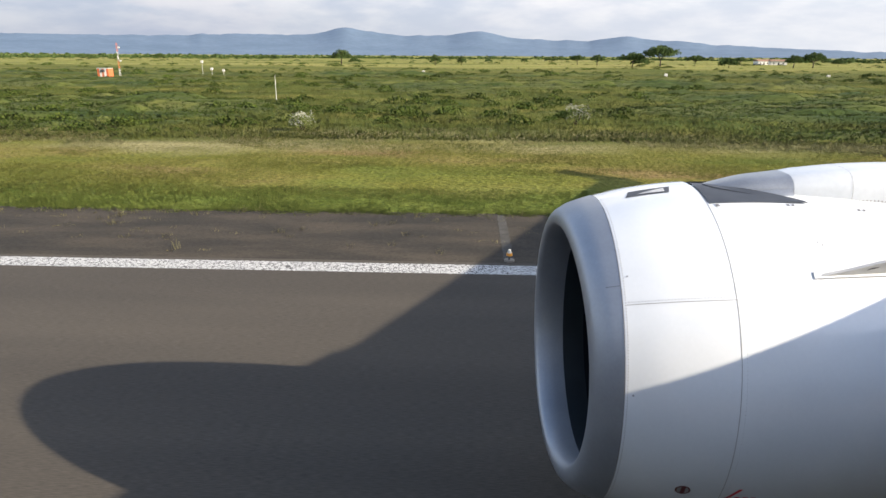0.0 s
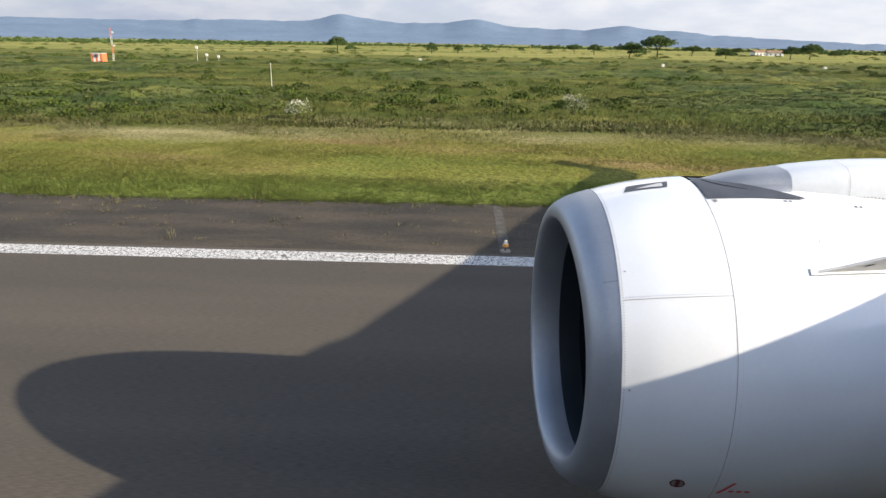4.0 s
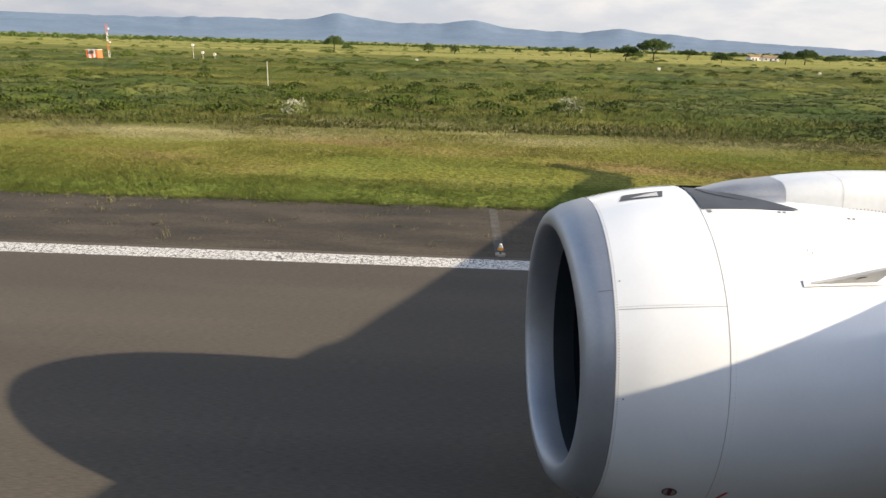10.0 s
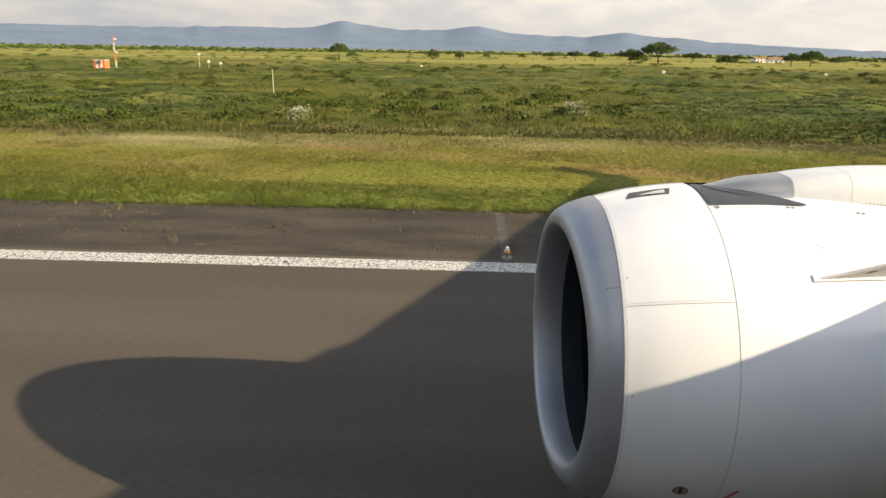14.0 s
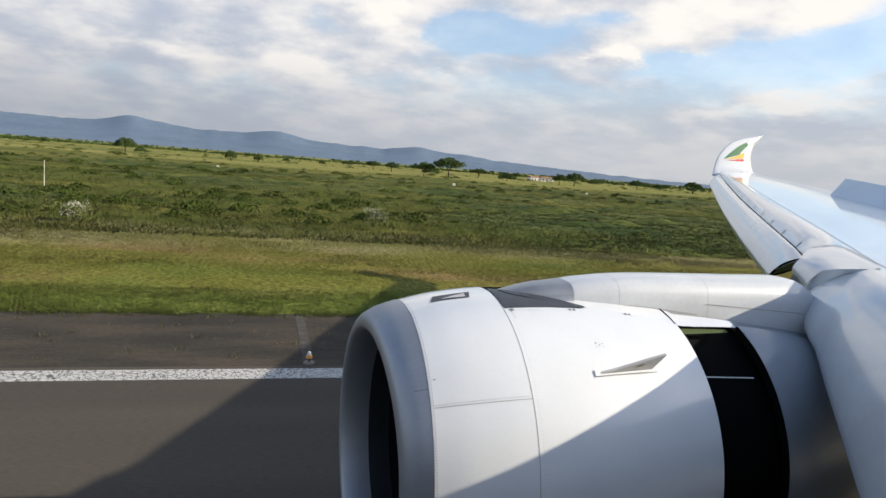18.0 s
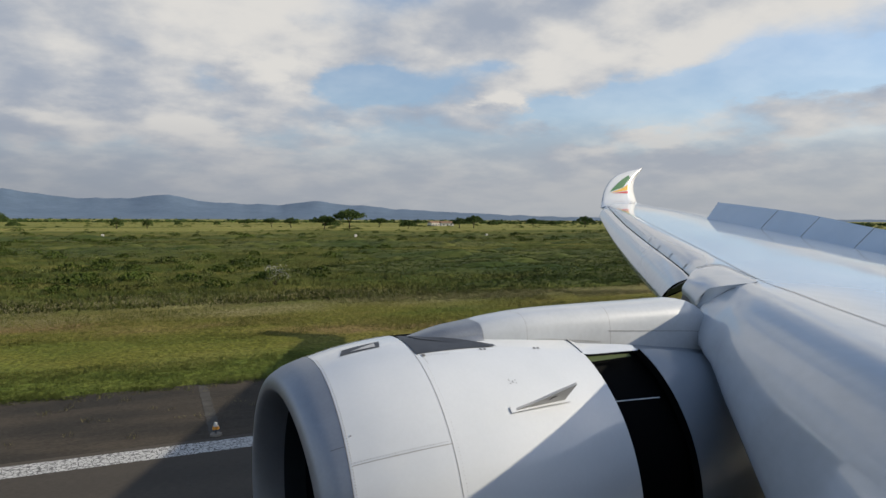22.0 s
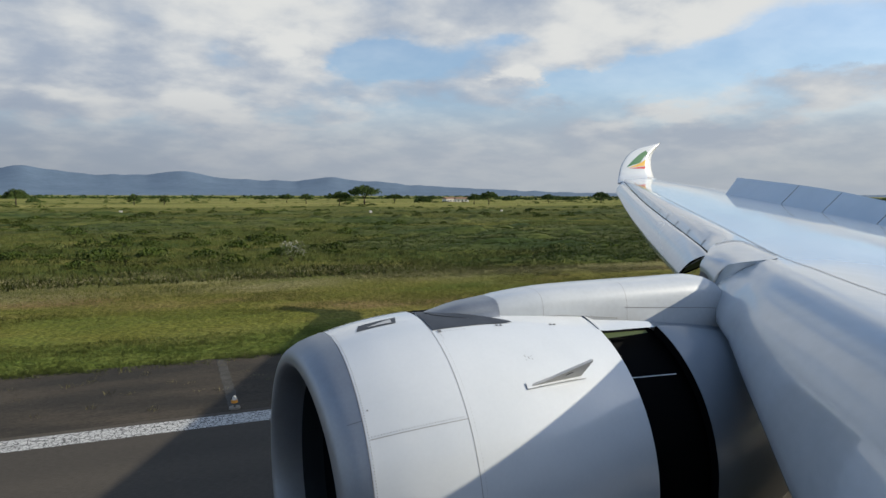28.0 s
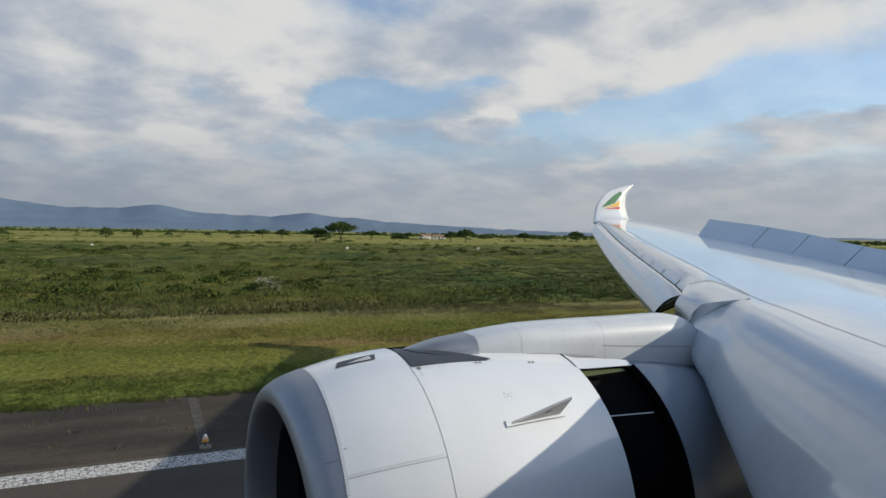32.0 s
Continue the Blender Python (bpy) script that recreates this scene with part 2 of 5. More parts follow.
E_GREEN = material("emblem_green", (0.03, 0.16, 0.05), 0.5)
E_YELLOW = material("emblem_yellow", (0.75, 0.42, 0.03), 0.5)
E_RED = material("emblem_red", (0.55, 0.03, 0.03), 0.5)
CABIN = material("cabin_dark_trim", (0.02, 0.02, 0.022), 0.8, second=(0.03, 0.03, 0.03), scale=8)
SHELL = material("fuselage_white", (0.72, 0.72, 0.72), 0.35, second=(0.68, 0.68, 0.68), scale=0.5)


# ---- mesh helpers ----
def mesh(name, verts, faces, mat, parent=None, label="", smooth=True):
    d = bpy.data.meshes.new(name)
    d.from_pydata([tuple(v) for v in verts], [], [tuple(f) for f in faces])
    for m in (mat if isinstance(mat, (list, tuple)) else [mat]):
        d.materials.append(m)
    if smooth:
        d.polygons.foreach_set("use_smooth", [True] * len(d.polygons))
    d.update()
    ob = new(name, d)
    if parent:
        ob.parent = parent
    if label:
        ob["label"] = label
    return ob


def part(name, bm, mat, parent, label="", smooth=False):
    """Links a bmesh as one mesh object under a thing or a part."""
    d = bpy.data.meshes.new(name)
    bmesh.ops.recalc_face_normals(bm, faces=bm.faces)
    bm.to_mesh(d)
    bm.free()
    d.materials.append(mat)
    if smooth:
        d.polygons.foreach_set("use_smooth", [True] * len(d.polygons))
    ob = new(name, d)
    ob.parent = parent
    if label:
        ob["label"] = label
    return ob


def loft(rings, close_ring=True, caps=False):
    """Quads between rings of equal length."""
    n = len(rings[0])
    verts = [p for ring in rings for p in ring]
    faces = []
    for i in range(len(rings) - 1):
        for j in range(n if close_ring else n - 1):
            k = (j + 1) % n
            faces.append((i * n + j, i * n + k, (i + 1) * n + k, (i + 1) * n + j))
    if caps:
        faces += [tuple(range(n))[::-1], tuple(range((len(rings) - 1) * n, len(rings) * n))]
    return verts, faces


def smoothed(points, x):
    """Value at x of a smooth curve through (x, value) points."""
    xs, ys = [p[0] for p in points], [p[1] for p in points]
    if x <= xs[0]:
        return ys[0]
    if x >= xs[-1]:
        return ys[-1]
    i = max(k for k in range(len(xs) - 1) if xs[k] <= x)
    h = xs[i + 1] - xs[i]

    def slope(k):
        a, b = max(k - 1, 0), min(k + 1, len(xs) - 1)
        return (ys[b] - ys[a]) / (xs[b] - xs[a])

    u = (x - xs[i]) / h
    return (2 * u**3 - 3 * u**2 + 1) * ys[i] + (u**3 - 2 * u**2 + u) * h * slope(i) + (3 * u**2 - 2 * u**3) * ys[i + 1] + (u**3 - u**2) * h * slope(i + 1)


def box(bm, lo, hi, m=None):
    r = bmesh.ops.create_cube(bm, size=1.0)
    size, mid = Vector(hi) - Vector(lo), (Vector(hi) + Vector(lo)) / 2
    t = Matrix.Translation(mid) @ Matrix.Diagonal((*size, 1))
    bmesh.ops.transform(bm, matrix=(m @ t if m else t), verts=r["verts"])
    return r["verts"]


def tube(bm, a, b, r0, r1, sides=8):
    a, b = Vector(a), Vector(b)
    q = (b - a).to_track_quat("Z", "Y").to_matrix().to_4x4()
    c = bmesh.ops.create_cone(bm, cap_ends=True, segments=sides, radius1=r0, radius2=r1, depth=(b - a).length)
    bmesh.ops.transform(bm, matrix=Matrix.Translation((a + b) / 2) @ q, verts=c["verts"])


def thing(name, label, category, at=(0, 0, 0), group="", kind=""):
    ob = new(name)
    ob.empty_display_size = 0.2
    ob.location = at
    return tagged(ob, label, category, group, kind)


# ---- the aircraft ----
plane = thing("airliner", "white twin-engine airliner rolling on the runway with spoilers raised", "aircraft")
plane.matrix_basis = BODY

# engine: axis along x, toed in a little
AX_Y, AX_Z, TOE, TILT = 7.475, 2.898, 0.021, -0.013


def eng(x, r, deg):
    """A point of the nacelle; deg is counted from the inboard side upwards."""
    a = radians(deg)
    if x < 1.66 and r > 1.40:  # the inlet plane is set back on the inboard side
        c = math.cos(a)
        x += (0.05 + 0.095 * c + 0.045 * c * c) * min(1.0, (1.66 - x) / 0.46)
    x, r = 0.997 * x - 0.122, 0.995 * r
    return Vector((x - r * math.sin(a) * TILT + r * math.cos(a) * TOE, AX_Y + TOE * (x - 4) - r * math.cos(a), AX_Z + TILT * (x - 4) + r * math.sin(a)))


OUTER = ((1.20, 1.53), (1.215, 1.60), (1.27, 1.67), (1.40, 1.745), (1.66, 1.825), (2.1, 1.93), (2.70, 2.003), (3.4, 2.01), (4.2, 1.975), (4.93, 1.925), (5.83, 1.905), (6.4, 1.83), (7.0, 1.70), (7.6, 1.52), (8.3, 1.28))


def outer(x):
    return smoothed(OUTER, x)


def band(name, xs, rs, mat, label="", seg=128, a0=0, a1=360, parent=plane):
    full = a1 - a0 >= 360
    angles = [a0 + (a1 - a0) * i / seg for i in range(seg if full else seg + 1)]
    v, f = loft([[eng(x, r, a) for a in angles] for x, r in zip(xs, rs)], full)
    return mesh(name, v, f, mat, parent, label)


# the gray lip, from the outer joint round the highlight into the throat
lip_x = [1.66, 1.52, 1.40, 1.32, 1.27, 1.235, 1.215, 1.203, 1.20, 1.205, 1.225, 1.26, 1.33, 1.45, 1.60]
lip_r = [1.825, 1.785, 1.745, 1.70, 1.67, 1.635, 1.60, 1.565, 1.53, 1.50, 1.475, 1.452, 1.43, 1.418, 1.415]
lip = band("inlet_lip", lip_x, lip_r, LIP, "bare grey metal inlet lip")
band("inlet_barrel", [1.60, 1.75, 1.90], [1.415, 1.42, 1.435], LINER, "perforated inlet liner, near-black with the inlet shade")
band("fan_duct", [1.90, 2.3, 2.6, 3.0], [1.435, 1.47, 1.49, 1.49], FAN, "fan duct darkened as deep shade")
cowl_x = [1.664 + (2.699 - 1.664) * i / 10 for i in range(11)]
fan_cowl = band("inlet_cowl", cowl_x, [outer(x) for x in cowl_x], WHITE, "white painted inlet cowl")
rev_x = [2.702 + (4.93 - 2.702) * i / 16 for i in range(17)]


def cowl_edge(x):
    """Angle at which the cowl door ends below the pylon."""
    return smoothed(((2.7, 73.0), (3.6, 72.6), (4.3, 71.0), (4.93, 66.5), (5.4, 66.0), (5.9, 65.8)), x)


def spread(x, lift, a0, a1, seg):
    return [eng(x, outer(x) + lift, a0 + (a1 - a0) * i / seg) for i in range(seg + 1)]


v, f = loft([spread(x, 0.0, -180 - cowl_edge(x), cowl_edge(x), 128) for x in rev_x], False)
rev = mesh("fan_cowl", v, f, WHITE, plane, "white painted fan cowl door")
v, f = loft([spread(2.702 + 0.155 * i, -0.012, cowl_edge(2.702 + 0.155 * i) - 0.4, 90 if i < 15 else 74 - 0.9 * (i - 15), 24) for i in range(21)], False)
mesh("cowl_flange", v, f, WHITE, plane, "white flange between cowl and pylon")
band("cowl_rim", [4.932, 4.925, 4.90], [outer(4.93) - 0.001, 1.905, 1.88], GREY)
sleeve_x = [5.83, 5.83] + [5.84 + 2.44 * i / 14 for i in range(15)]
# sleeve rim blacked out along with the shaded gap
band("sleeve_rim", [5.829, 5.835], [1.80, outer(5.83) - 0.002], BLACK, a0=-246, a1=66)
sleeve = band("reverser_sleeve", sleeve_x[2:] + [8.26, 8.0], [outer(x) for x in sleeve_x[2:]] + [1.24, 1.26], SLEEVE, "grey thrust reverser sleeve slid open, darkened as under the wing", a0=-246, a1=66)
band("cascade_drum", [4.85, 5.2, 5.6, 6.0], [1.76, 1.74, 1.72, 1.70], BLACK, "reverser cascade in the open gap, blackened as deep shade")
bm = bmesh.new()
tube(bm, eng(4.95, 1.84, 44), eng(5.66, 1.84, 43), 0.007, 0.007)
part("track_rod", bm, WHITE, plane, "thin white rod across the open gap")
core = band("core_cowl", [6.0, 7.2, 8.2, 9.0], [1.2, 1.15, 0.95, 0.7], GREY, "grey core exhaust cowl", 64)
band("exhaust_plug", [8.6, 9.4, 10.0], [0.55, 0.35, 0.04], GREY, "", 48)
# fan and spinner, in colours that hold the inlet's shade
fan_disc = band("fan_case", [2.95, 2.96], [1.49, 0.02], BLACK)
for k in range(22):
    rows = []
    for i in range(7):
        r = 0.42 + 1.05 * i / 6
        tw = radians(25 + 38 * i / 6)
        a = 360 * k / 22 + 4 * math.sin(i / 6 * 3)
        half = 0.17 + 0.05 * i / 6
        da = math.degrees(half * math.sin(tw) / r)
        dx = half * math.cos(tw)
        rows.append([eng(2.6 - dx, r, a - da), eng(2.6, r, a + 1.0), eng(2.6 + dx, r, a + da)])
    v, f = loft(rows, False)
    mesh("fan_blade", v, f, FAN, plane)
band("spinner", [1.95, 2.0, 2.15, 2.35, 2.6], [0.01, 0.12, 0.25, 0.36, 0.44], FAN, "spinner cone darkened as deep shade", 48)


def line_on(name, pts, width, mat, parent, lift=0.003, label=""):
    """A thin raised strip along points of the nacelle given as (x, degrees)."""
    a, b = [], []
    for i, (x, d) in enumerate(pts):
        x0, d0 = pts[max(i - 1, 0)]
        x1, d1 = pts[min(i + 1, len(pts) - 1)]
        r = outer(x) + lift
        tx, td = x1 - x0, radians(d1 - d0) * r
        n = math.hypot(tx, td) or 1
        ox, od = -td / n * width / 2, math.degrees(tx / n * width / 2 / r)
        a.append(eng(x + ox, outer(x + ox) + lift, d + od))
        b.append(eng(x - ox, outer(x - ox) + lift, d - od))
    v, f = loft([a, b], False)
    return mesh(name, v, f, mat, parent, label)


around = [(-80 + 5 * i) for i in range(33)]
line_on("panel_seam", [(2.70, d) for d in around], 0.006, RIVET, fan_cowl)
line_on("panel_seam", [(1.664, d) for d in around], 0.006, RIVET, fan_cowl)
line_on("panel_seam", [(1.70 + i * 0.1, 36.2 + 0.05 * i) for i in range(11)], 0.006, RIVET, fan_cowl)
line_on("panel_seam", [(1.46 + i * 0.05, 42.6) for i in range(5)], 0.006, SEAM, lip)


def rivets(name, pts, size, parent, mat=RIVET):
    """A row of small flush rivet heads."""
    v, f = [], []
    for x, d in pts:
        c, n = eng(x, outer(x) + 0.0035, d), (eng(x, 2.0, d) - eng(x, 1.0, d)).normalized()
        s = Vector((1, 0, 0))
        s = (s - n * s.dot(n)).normalized()
        u = n.cross(s)
        k = len(v)
        v += [c + (s * math.cos(q) + u * math.sin(q)) * size for q in (0, 1.047, 2.094, 3.142, 4.189, 5.236)]
        f.append(tuple(range(k, k + 6)))
    ob = mesh(name, v, f, mat, parent, smooth=False)
    ob["kind"] = "stuff"
    return ob


rivets("rivet_strip", [(1.69, d * 0.9) for d in range(-60, 100)], 0.006, fan_cowl)
rivets("rivet_strip", [(1.72 + 0.03 * i, 37.0 + 0.015 * i) for i in range(32)], 0.005, fan_cowl)
rivets("rivet_strip", [(2.75, d * 1.1) for d in range(-40, 62)], 0.0035, rev)
rivets("fastener_strip", [(2.78 + 0.035 * i, 70.9) for i in range(10)] + [(2.78, 70.2 - 0.9 * i) for i in range(5)], 0.006, rev, SEAM)
rivets("latch_dot", [(1.73, 45.5), (1.74, 9.0)], 0.010, fan_cowl, SEAM)
rivets("drain_dot", [(3.62 + 0.04 * (i % 3), 53.5 + 0.9 * (i // 3) + 0.4 * (i % 2)) for i in range(7)], 0.007, rev, SEAM)


def patch(name, corners, mat, parent, lift=0.004, label=""):
    """A flat marking that lies on the nacelle, from corners (x, degrees)."""
    (xa, da), (xb, db), (xc, dc), (xd, dd) = corners
    rows = []
    for i in range(9):
        u = i / 8
        row = []
        for j in range(5):
            w = j / 4
            x = (xa * (1 - u) + xb * u) * (1 - w) + (xd * (1 - u) + xc * u) * w
            d = (da * (1 - u) + db * u) * (1 - w) + (dd * (1 - u) + dc * u) * w
            row.append(eng(x, outer(x) + lift, d))
        rows.append(row)
    v, f = loft(rows, False)
    return mesh(name, v, f, mat, parent, label)


# vent near the top of the inlet cowl, hoist points, round mark and red stripe low on the side
vent = patch("vent", [(1.93, 83), (2.40, 82.5), (2.46, 88.5), (2.00, 88.5)], APRON, fan_cowl, 0.004, "grey pressure relief vent")
patch("vent_slot", [(2.06, 84.2), (2.36, 83.4), (2.38, 87.2), (2.30, 86.6)], STRAKE, fan_cowl, 0.008)
for x, d in ((3.52, 71.0), (4.26, 70.0)):
    for k in (0.0, 0.055):
        patch("hoist_point", [(x + k, d), (x + k + 0.03, d), (x + k + 0.035, d + 1.1), (x + k + 0.005, d + 1.1)], SEAM, rev, 0.005)
patch("inspection_mark", [(2.77, 70.5), (2.81, 70.5), (2.81, 71.8), (2.77, 71.8)], SEAM, rev, 0.006)


def disc_on(name, x, deg, r_out, r_in, mat, parent, lift):
    rows = [[], []]
    for i in range(29):
        q = 2 * math.pi * i / 28
        for row, rr in ((0, r_out), (1, r_in)):
            xx = x + rr * math.cos(q)
            dd = deg + math.degrees(rr * math.sin(q) / 2.0)
            rows[row].append(eng(xx, outer(xx) + lift, dd))
    v, f = loft(rows, False)
    return mesh(name, v, f, mat, parent)


disc_on("warning_ring", 2.33, -23.3, 0.075, 0.058, STENCIL, fan_cowl, 0.004)
disc_on("warning_ring", 2.33, -23.3, 0.058, 0.0, RIVET, fan_cowl, 0.003)
patch("warning_bar", [(2.31, -25.0), (2.35, -25.0), (2.35, -21.6), (2.31, -21.6)], STENCIL, fan_cowl, 0.006)
patch("red_stripe", [(2.73, -26.5), (2.765, -26.5), (2.895, -20.5), (2.86, -20.5)], RED, rev, 0.005)
for k in range(3):
    patch("stencil_bar", [(2.85 + k * 0.08, -25.4), (2.90 + k * 0.08, -25.4), (2.90 + k * 0.08, -24.5), (2.85 + k * 0.08, -24.5)], RED, rev, 0.005)

# strake: a thin fin with a bolted foot
s0, s1 = eng(3.53, outer(3.53), 43.9), eng(4.22, outer(4.22), 45.6)
up = (eng(4, 2.0, 54) - eng(4, 1.0, 54)).normalized()
side = (s1 - s0).normalized().cross(up)
fin = [s0 + up * 0.01, s0 + (s1 - s0) * 0.36 + up * 0.08, s0 + (s1 - s0) * 0.72 + up * 0.175, s1 + (s1 - s0) * 0.08 + up * 0.26, s1 + (s1 - s0) * -0.02 - up * 0.02, s0 + (s1 - s0) * 0.5 - up * 0.02]
bm = bmesh.new()
va = [bm.verts.new(p + side * 0.014) for p in fin]
vb = [bm.verts.new(p - side * 0.014) for p in fin]
bm.faces.new(va), bm.faces.new(vb[::-1])
for i in range(6):
    bm.faces.new((va[i], vb[i], vb[(i + 1) % 6], va[(i + 1) % 6]))
strake = part("strake", bm, STRAKE, rev, "grey triangular nacelle strake")
bm = bmesh.new()
at = s0 + (s1 - s0) * 0.66 + up * 0.085
near = side if side.y < 0 else -side
ring = [at + (s1 - s0) * q + up * w + near * 0.016 for q, w in ((-0.05, -0.012), (0.0, 0.004), (0.085, 0.022), (0.10, 0.04), (0.0, 0.03), (-0.03, 0.012))]
bm.faces.new([bm.verts.new(p) for p in ring])
bmesh.ops.solidify(bm, geom=bm.faces[:], thickness=0.003)
part("strake_bracket", bm, DARK, strake)
patch("strake_foot", [(3.47, 42.9), (4.25, 44.4), (4.25, 46.2), (3.47, 44.9)], WHITE, rev, 0.012, "white bolted strake foot")
line_on("foot_edge", [(3.47, 44.9), (3.465, 42.8), (3.7, 43.3), (4.0, 43.9), (4.27, 44.3)], 0.006, SEAM, rev, 0.0135)
rivets("bolt_strip", [(3.53 + 0.063 * i, 43.4 + 0.125 * i) for i in range(12)], 0.006, rev)

# pylon: sections along x, from the fairing's point to the wing
PY = ((2.60, 4.88, 0.02), (2.85, 4.925, 0.16), (3.20, 4.995, 0.26), (3.60, 5.035, 0.335), (3.77, 5.065, 0.36), (4.45, 5.118, 0.40), (5.37, 5.125, 0.42), (6.36, 5.118, 0.43), (6.85, 5.115, 0.44), (7.1, 5.10, 0.44), (7.28, 5.02, 0.44), (7.48, 4.86, 0.44), (8.6, 4.70, 0.44))


def pylon_ring(x, lift=0.0):
    top = smoothed([(p[0], p[1]) for p in PY], x)
    wide = smoothed([(p[0], p[2]) for p in PY], x) + lift
    low = 4.74 - max(0, x - 4.5) * 0.13
    yc = AX_Y + TOE * (x - 4)
    ring = []
    for i in range(17):
        q = math.pi * i / 16
        cx, sz = math.cos(q), math.sin(q)
        ring.append(Vector((x, yc - wide * math.copysign(abs(cx) ** 0.55, cx), low + (top + lift - low) * sz ** 0.6)))
    return ring + [Vector((x, yc + wide, low - 0.25)), Vector((x, yc - wide, low - 0.25))]


xs = [3.62 + 0.16 * i for i in range(20)] + [6.74 + 0.06 * i for i in range(15)] + [7.8, 8.1, 8.42]
v, f = loft([pylon_ring(x) for x in xs], True)
pylon = mesh("pylon", v, f, PYLON, plane, "white engine pylon")


xs = [2.60 + 0.065 * i for i in range(17)]
v, f = loft([pylon_ring(x, 0.004) for x in xs], True)
fairing = mesh("pylon_fairing", v, f, STEEL, plane, "grey metal fairing at the head of the pylon")
rows = []
for i in range(17):
    x = 2.70 + 0.0575 * i
    k = i / 16
    ring = pylon_ring(x, 0.005)
    q = (x + 0.122) / 0.997
    low = eng(q, outer(q) + 0.012, 88 - 14.6 * k ** 0.5).lerp(ring[0], 0.6 * k ** 4)
    rows.append([low.lerp(ring[2], j / 7) + Vector((0, 0.04, -0.015)) * (1 - k) * math.sin(math.pi * j / 7) for j in range(8)])
v, f = loft(rows, False)
mesh("fairing_fillet", v, f, STEEL, fairing, "grey metal fillet of the fairing")
patch("fairing_apron", [(2.72, 72.2), (3.78, 73.2), (3.76, 74.4), (2.72, 92)], APRON, plane, 0.006, "dark grey apron plate")


def pylon_line(name, x0, x1, i0, i1, parent):
    a, b = pylon_ring(x0, 0.004), pylon_ring(x1, 0.004)
    v, f = loft([a[i0:i1 + 1], b[i0:i1 + 1]], False)
    return mesh(name, v, f, RIVET, parent)


for x in (4.24, 5.54):
    pylon_line("panel_seam", x, x + 0.004, 0, 13, pylon)
rows = [[], []]
for i in range(12):
    ring = pylon_ring(5.50 + 0.15 * i, 0.004)
    rows[0].append(ring[1])
    rows[1].append(ring[1] + Vector((0, 0, 0.008)))
v, f = loft(rows, False)
mesh("panel_seam", v, f, RIVET, pylon)
v, f = [], []
for i in range(40):
    x = 3.80 + i * 0.040
    p = pylon_ring(x, 0.005)[0] + Vector((0, -0.003, 0.05))
    k = len(v)
    v += [p + Vector((0.010 * math.cos(q), 0, 0.010 * math.sin(q))) for q in (0, 1.26, 2.51, 3.77, 5.03)]
    f.append(tuple(range(k, k + 5)))
ob = mesh("rivet_strip", v, f, RIVET, pylon, smooth=False)
ob["kind"] = "stuff"
# primed bay behind the gap
patch("gap_bay", [(4.96, 65.8), (5.66, 65.3), (5.66, 63.6), (4.99, 62.6)], PRIMER, plane, -0.05, "green primed bay in the gap")

# shroud closing the slot between pylon and sleeve
rows = []
for i in range(15):
    x = 5.80 + 0.13 * i
    a = pylon_ring(x)[0] + Vector((0, 0.03, 0.03))
    r = min(x + 0.1, 7.6)
    b = eng(r, outer(r) - 0.01, 65.6)
    rows.append([a, a + (b - a) * 0.5 + Vector((0, 0.03, -0.04)), b])
v, f = loft(rows, False)
mesh("pylon_shroud", v, f, SLEEVE, pylon)

# ---- the wing ----
CHORD = ((-1.0, 12.6), (0.3, 11.9), (4.0, 9.9), (8.0, 8.0), (12.0, 6.7), (17.0, 5.4), (22.0, 4.0), (27.9, 2.45))
Z_LE = ((-1.0, 2.4), (0.3, 2.7), (4.1, 3.56), (5.4, 4.02), (6.4, 4.36), (7.1, 4.57), (7.7, 4.80), (8.6, 4.98), (9.4, 5.10), (11.2, 5.22), (14.5, 5.40), (20.2, 5.78), (27.9, 6.60))
Z_TOP = ((-1.0, 5.0), (4.0, 5.20), (6.5, 5.36), (10.4, 5.62), (17.7, 6.13), (22.0, 6.45), (27.9, 6.86))
DROP = ((-1.0, 1.0), (4.0, 0.8), (10.0, 0.45), (17.0, 0.12), (27.9, 0.05))


def le_x(y):
    """The nose of the fixed wing: set back behind the slats outboard of the engine."""
    return 2.45 + 0.675 * y - 0.14 * min(1.0, max(0.0, (6.9 - y) / 0.8)) + 0.27 * min(1.0, max(0.0, (y - 8.4) / 0.5))


def wing_point(y, s, side):
    """side 1: upper skin, -1: lower skin; s: part of the chord."""
    c, zl, zt, d = (smoothed(t, y) for t in (CHORD, Z_LE, Z_TOP, DROP))
    x = le_x(y) + s * c - 0.17 * math.exp(-(((y - 6.95) / 0.38) ** 2)) * max(0.0, 1 - s / 0.035) ** 1.5  # full nose beside the pylon
    q = max(0.0, (s - 0.11) / 0.89)
    if side > 0:
        k = min(s / 0.11, 1.0)
        z = zl + (zt - zl) * (1 - (1 - k) ** 2.2) ** 0.62 + 0.022 * c * math.sin(math.pi * min(q, 1)) - d * q * q
    else:
        k = min(s / 0.10, 1.0)
        top = zt - d
        z = zl - 0.035 * c * (1 - (1 - k) ** 2) ** 0.5 + (top - 0.03 - zl + 0.035 * c) * max(0, q) ** 1.6
    return Vector((x, y, z))


S_UP = [0, 0.001, 0.003, 0.007, 0.013, 0.022, 0.035, 0.05, 0.07, 0.09, 0.11, 0.14, 0.19, 0.26, 0.35, 0.45, 0.55, 0.65, 0.75, 0.85, 0.93, 1.0]
S_LO = [0.93, 0.8, 0.65, 0.5, 0.35, 0.22, 0.12, 0.07, 0.04, 0.02, 0.008, 0.003]
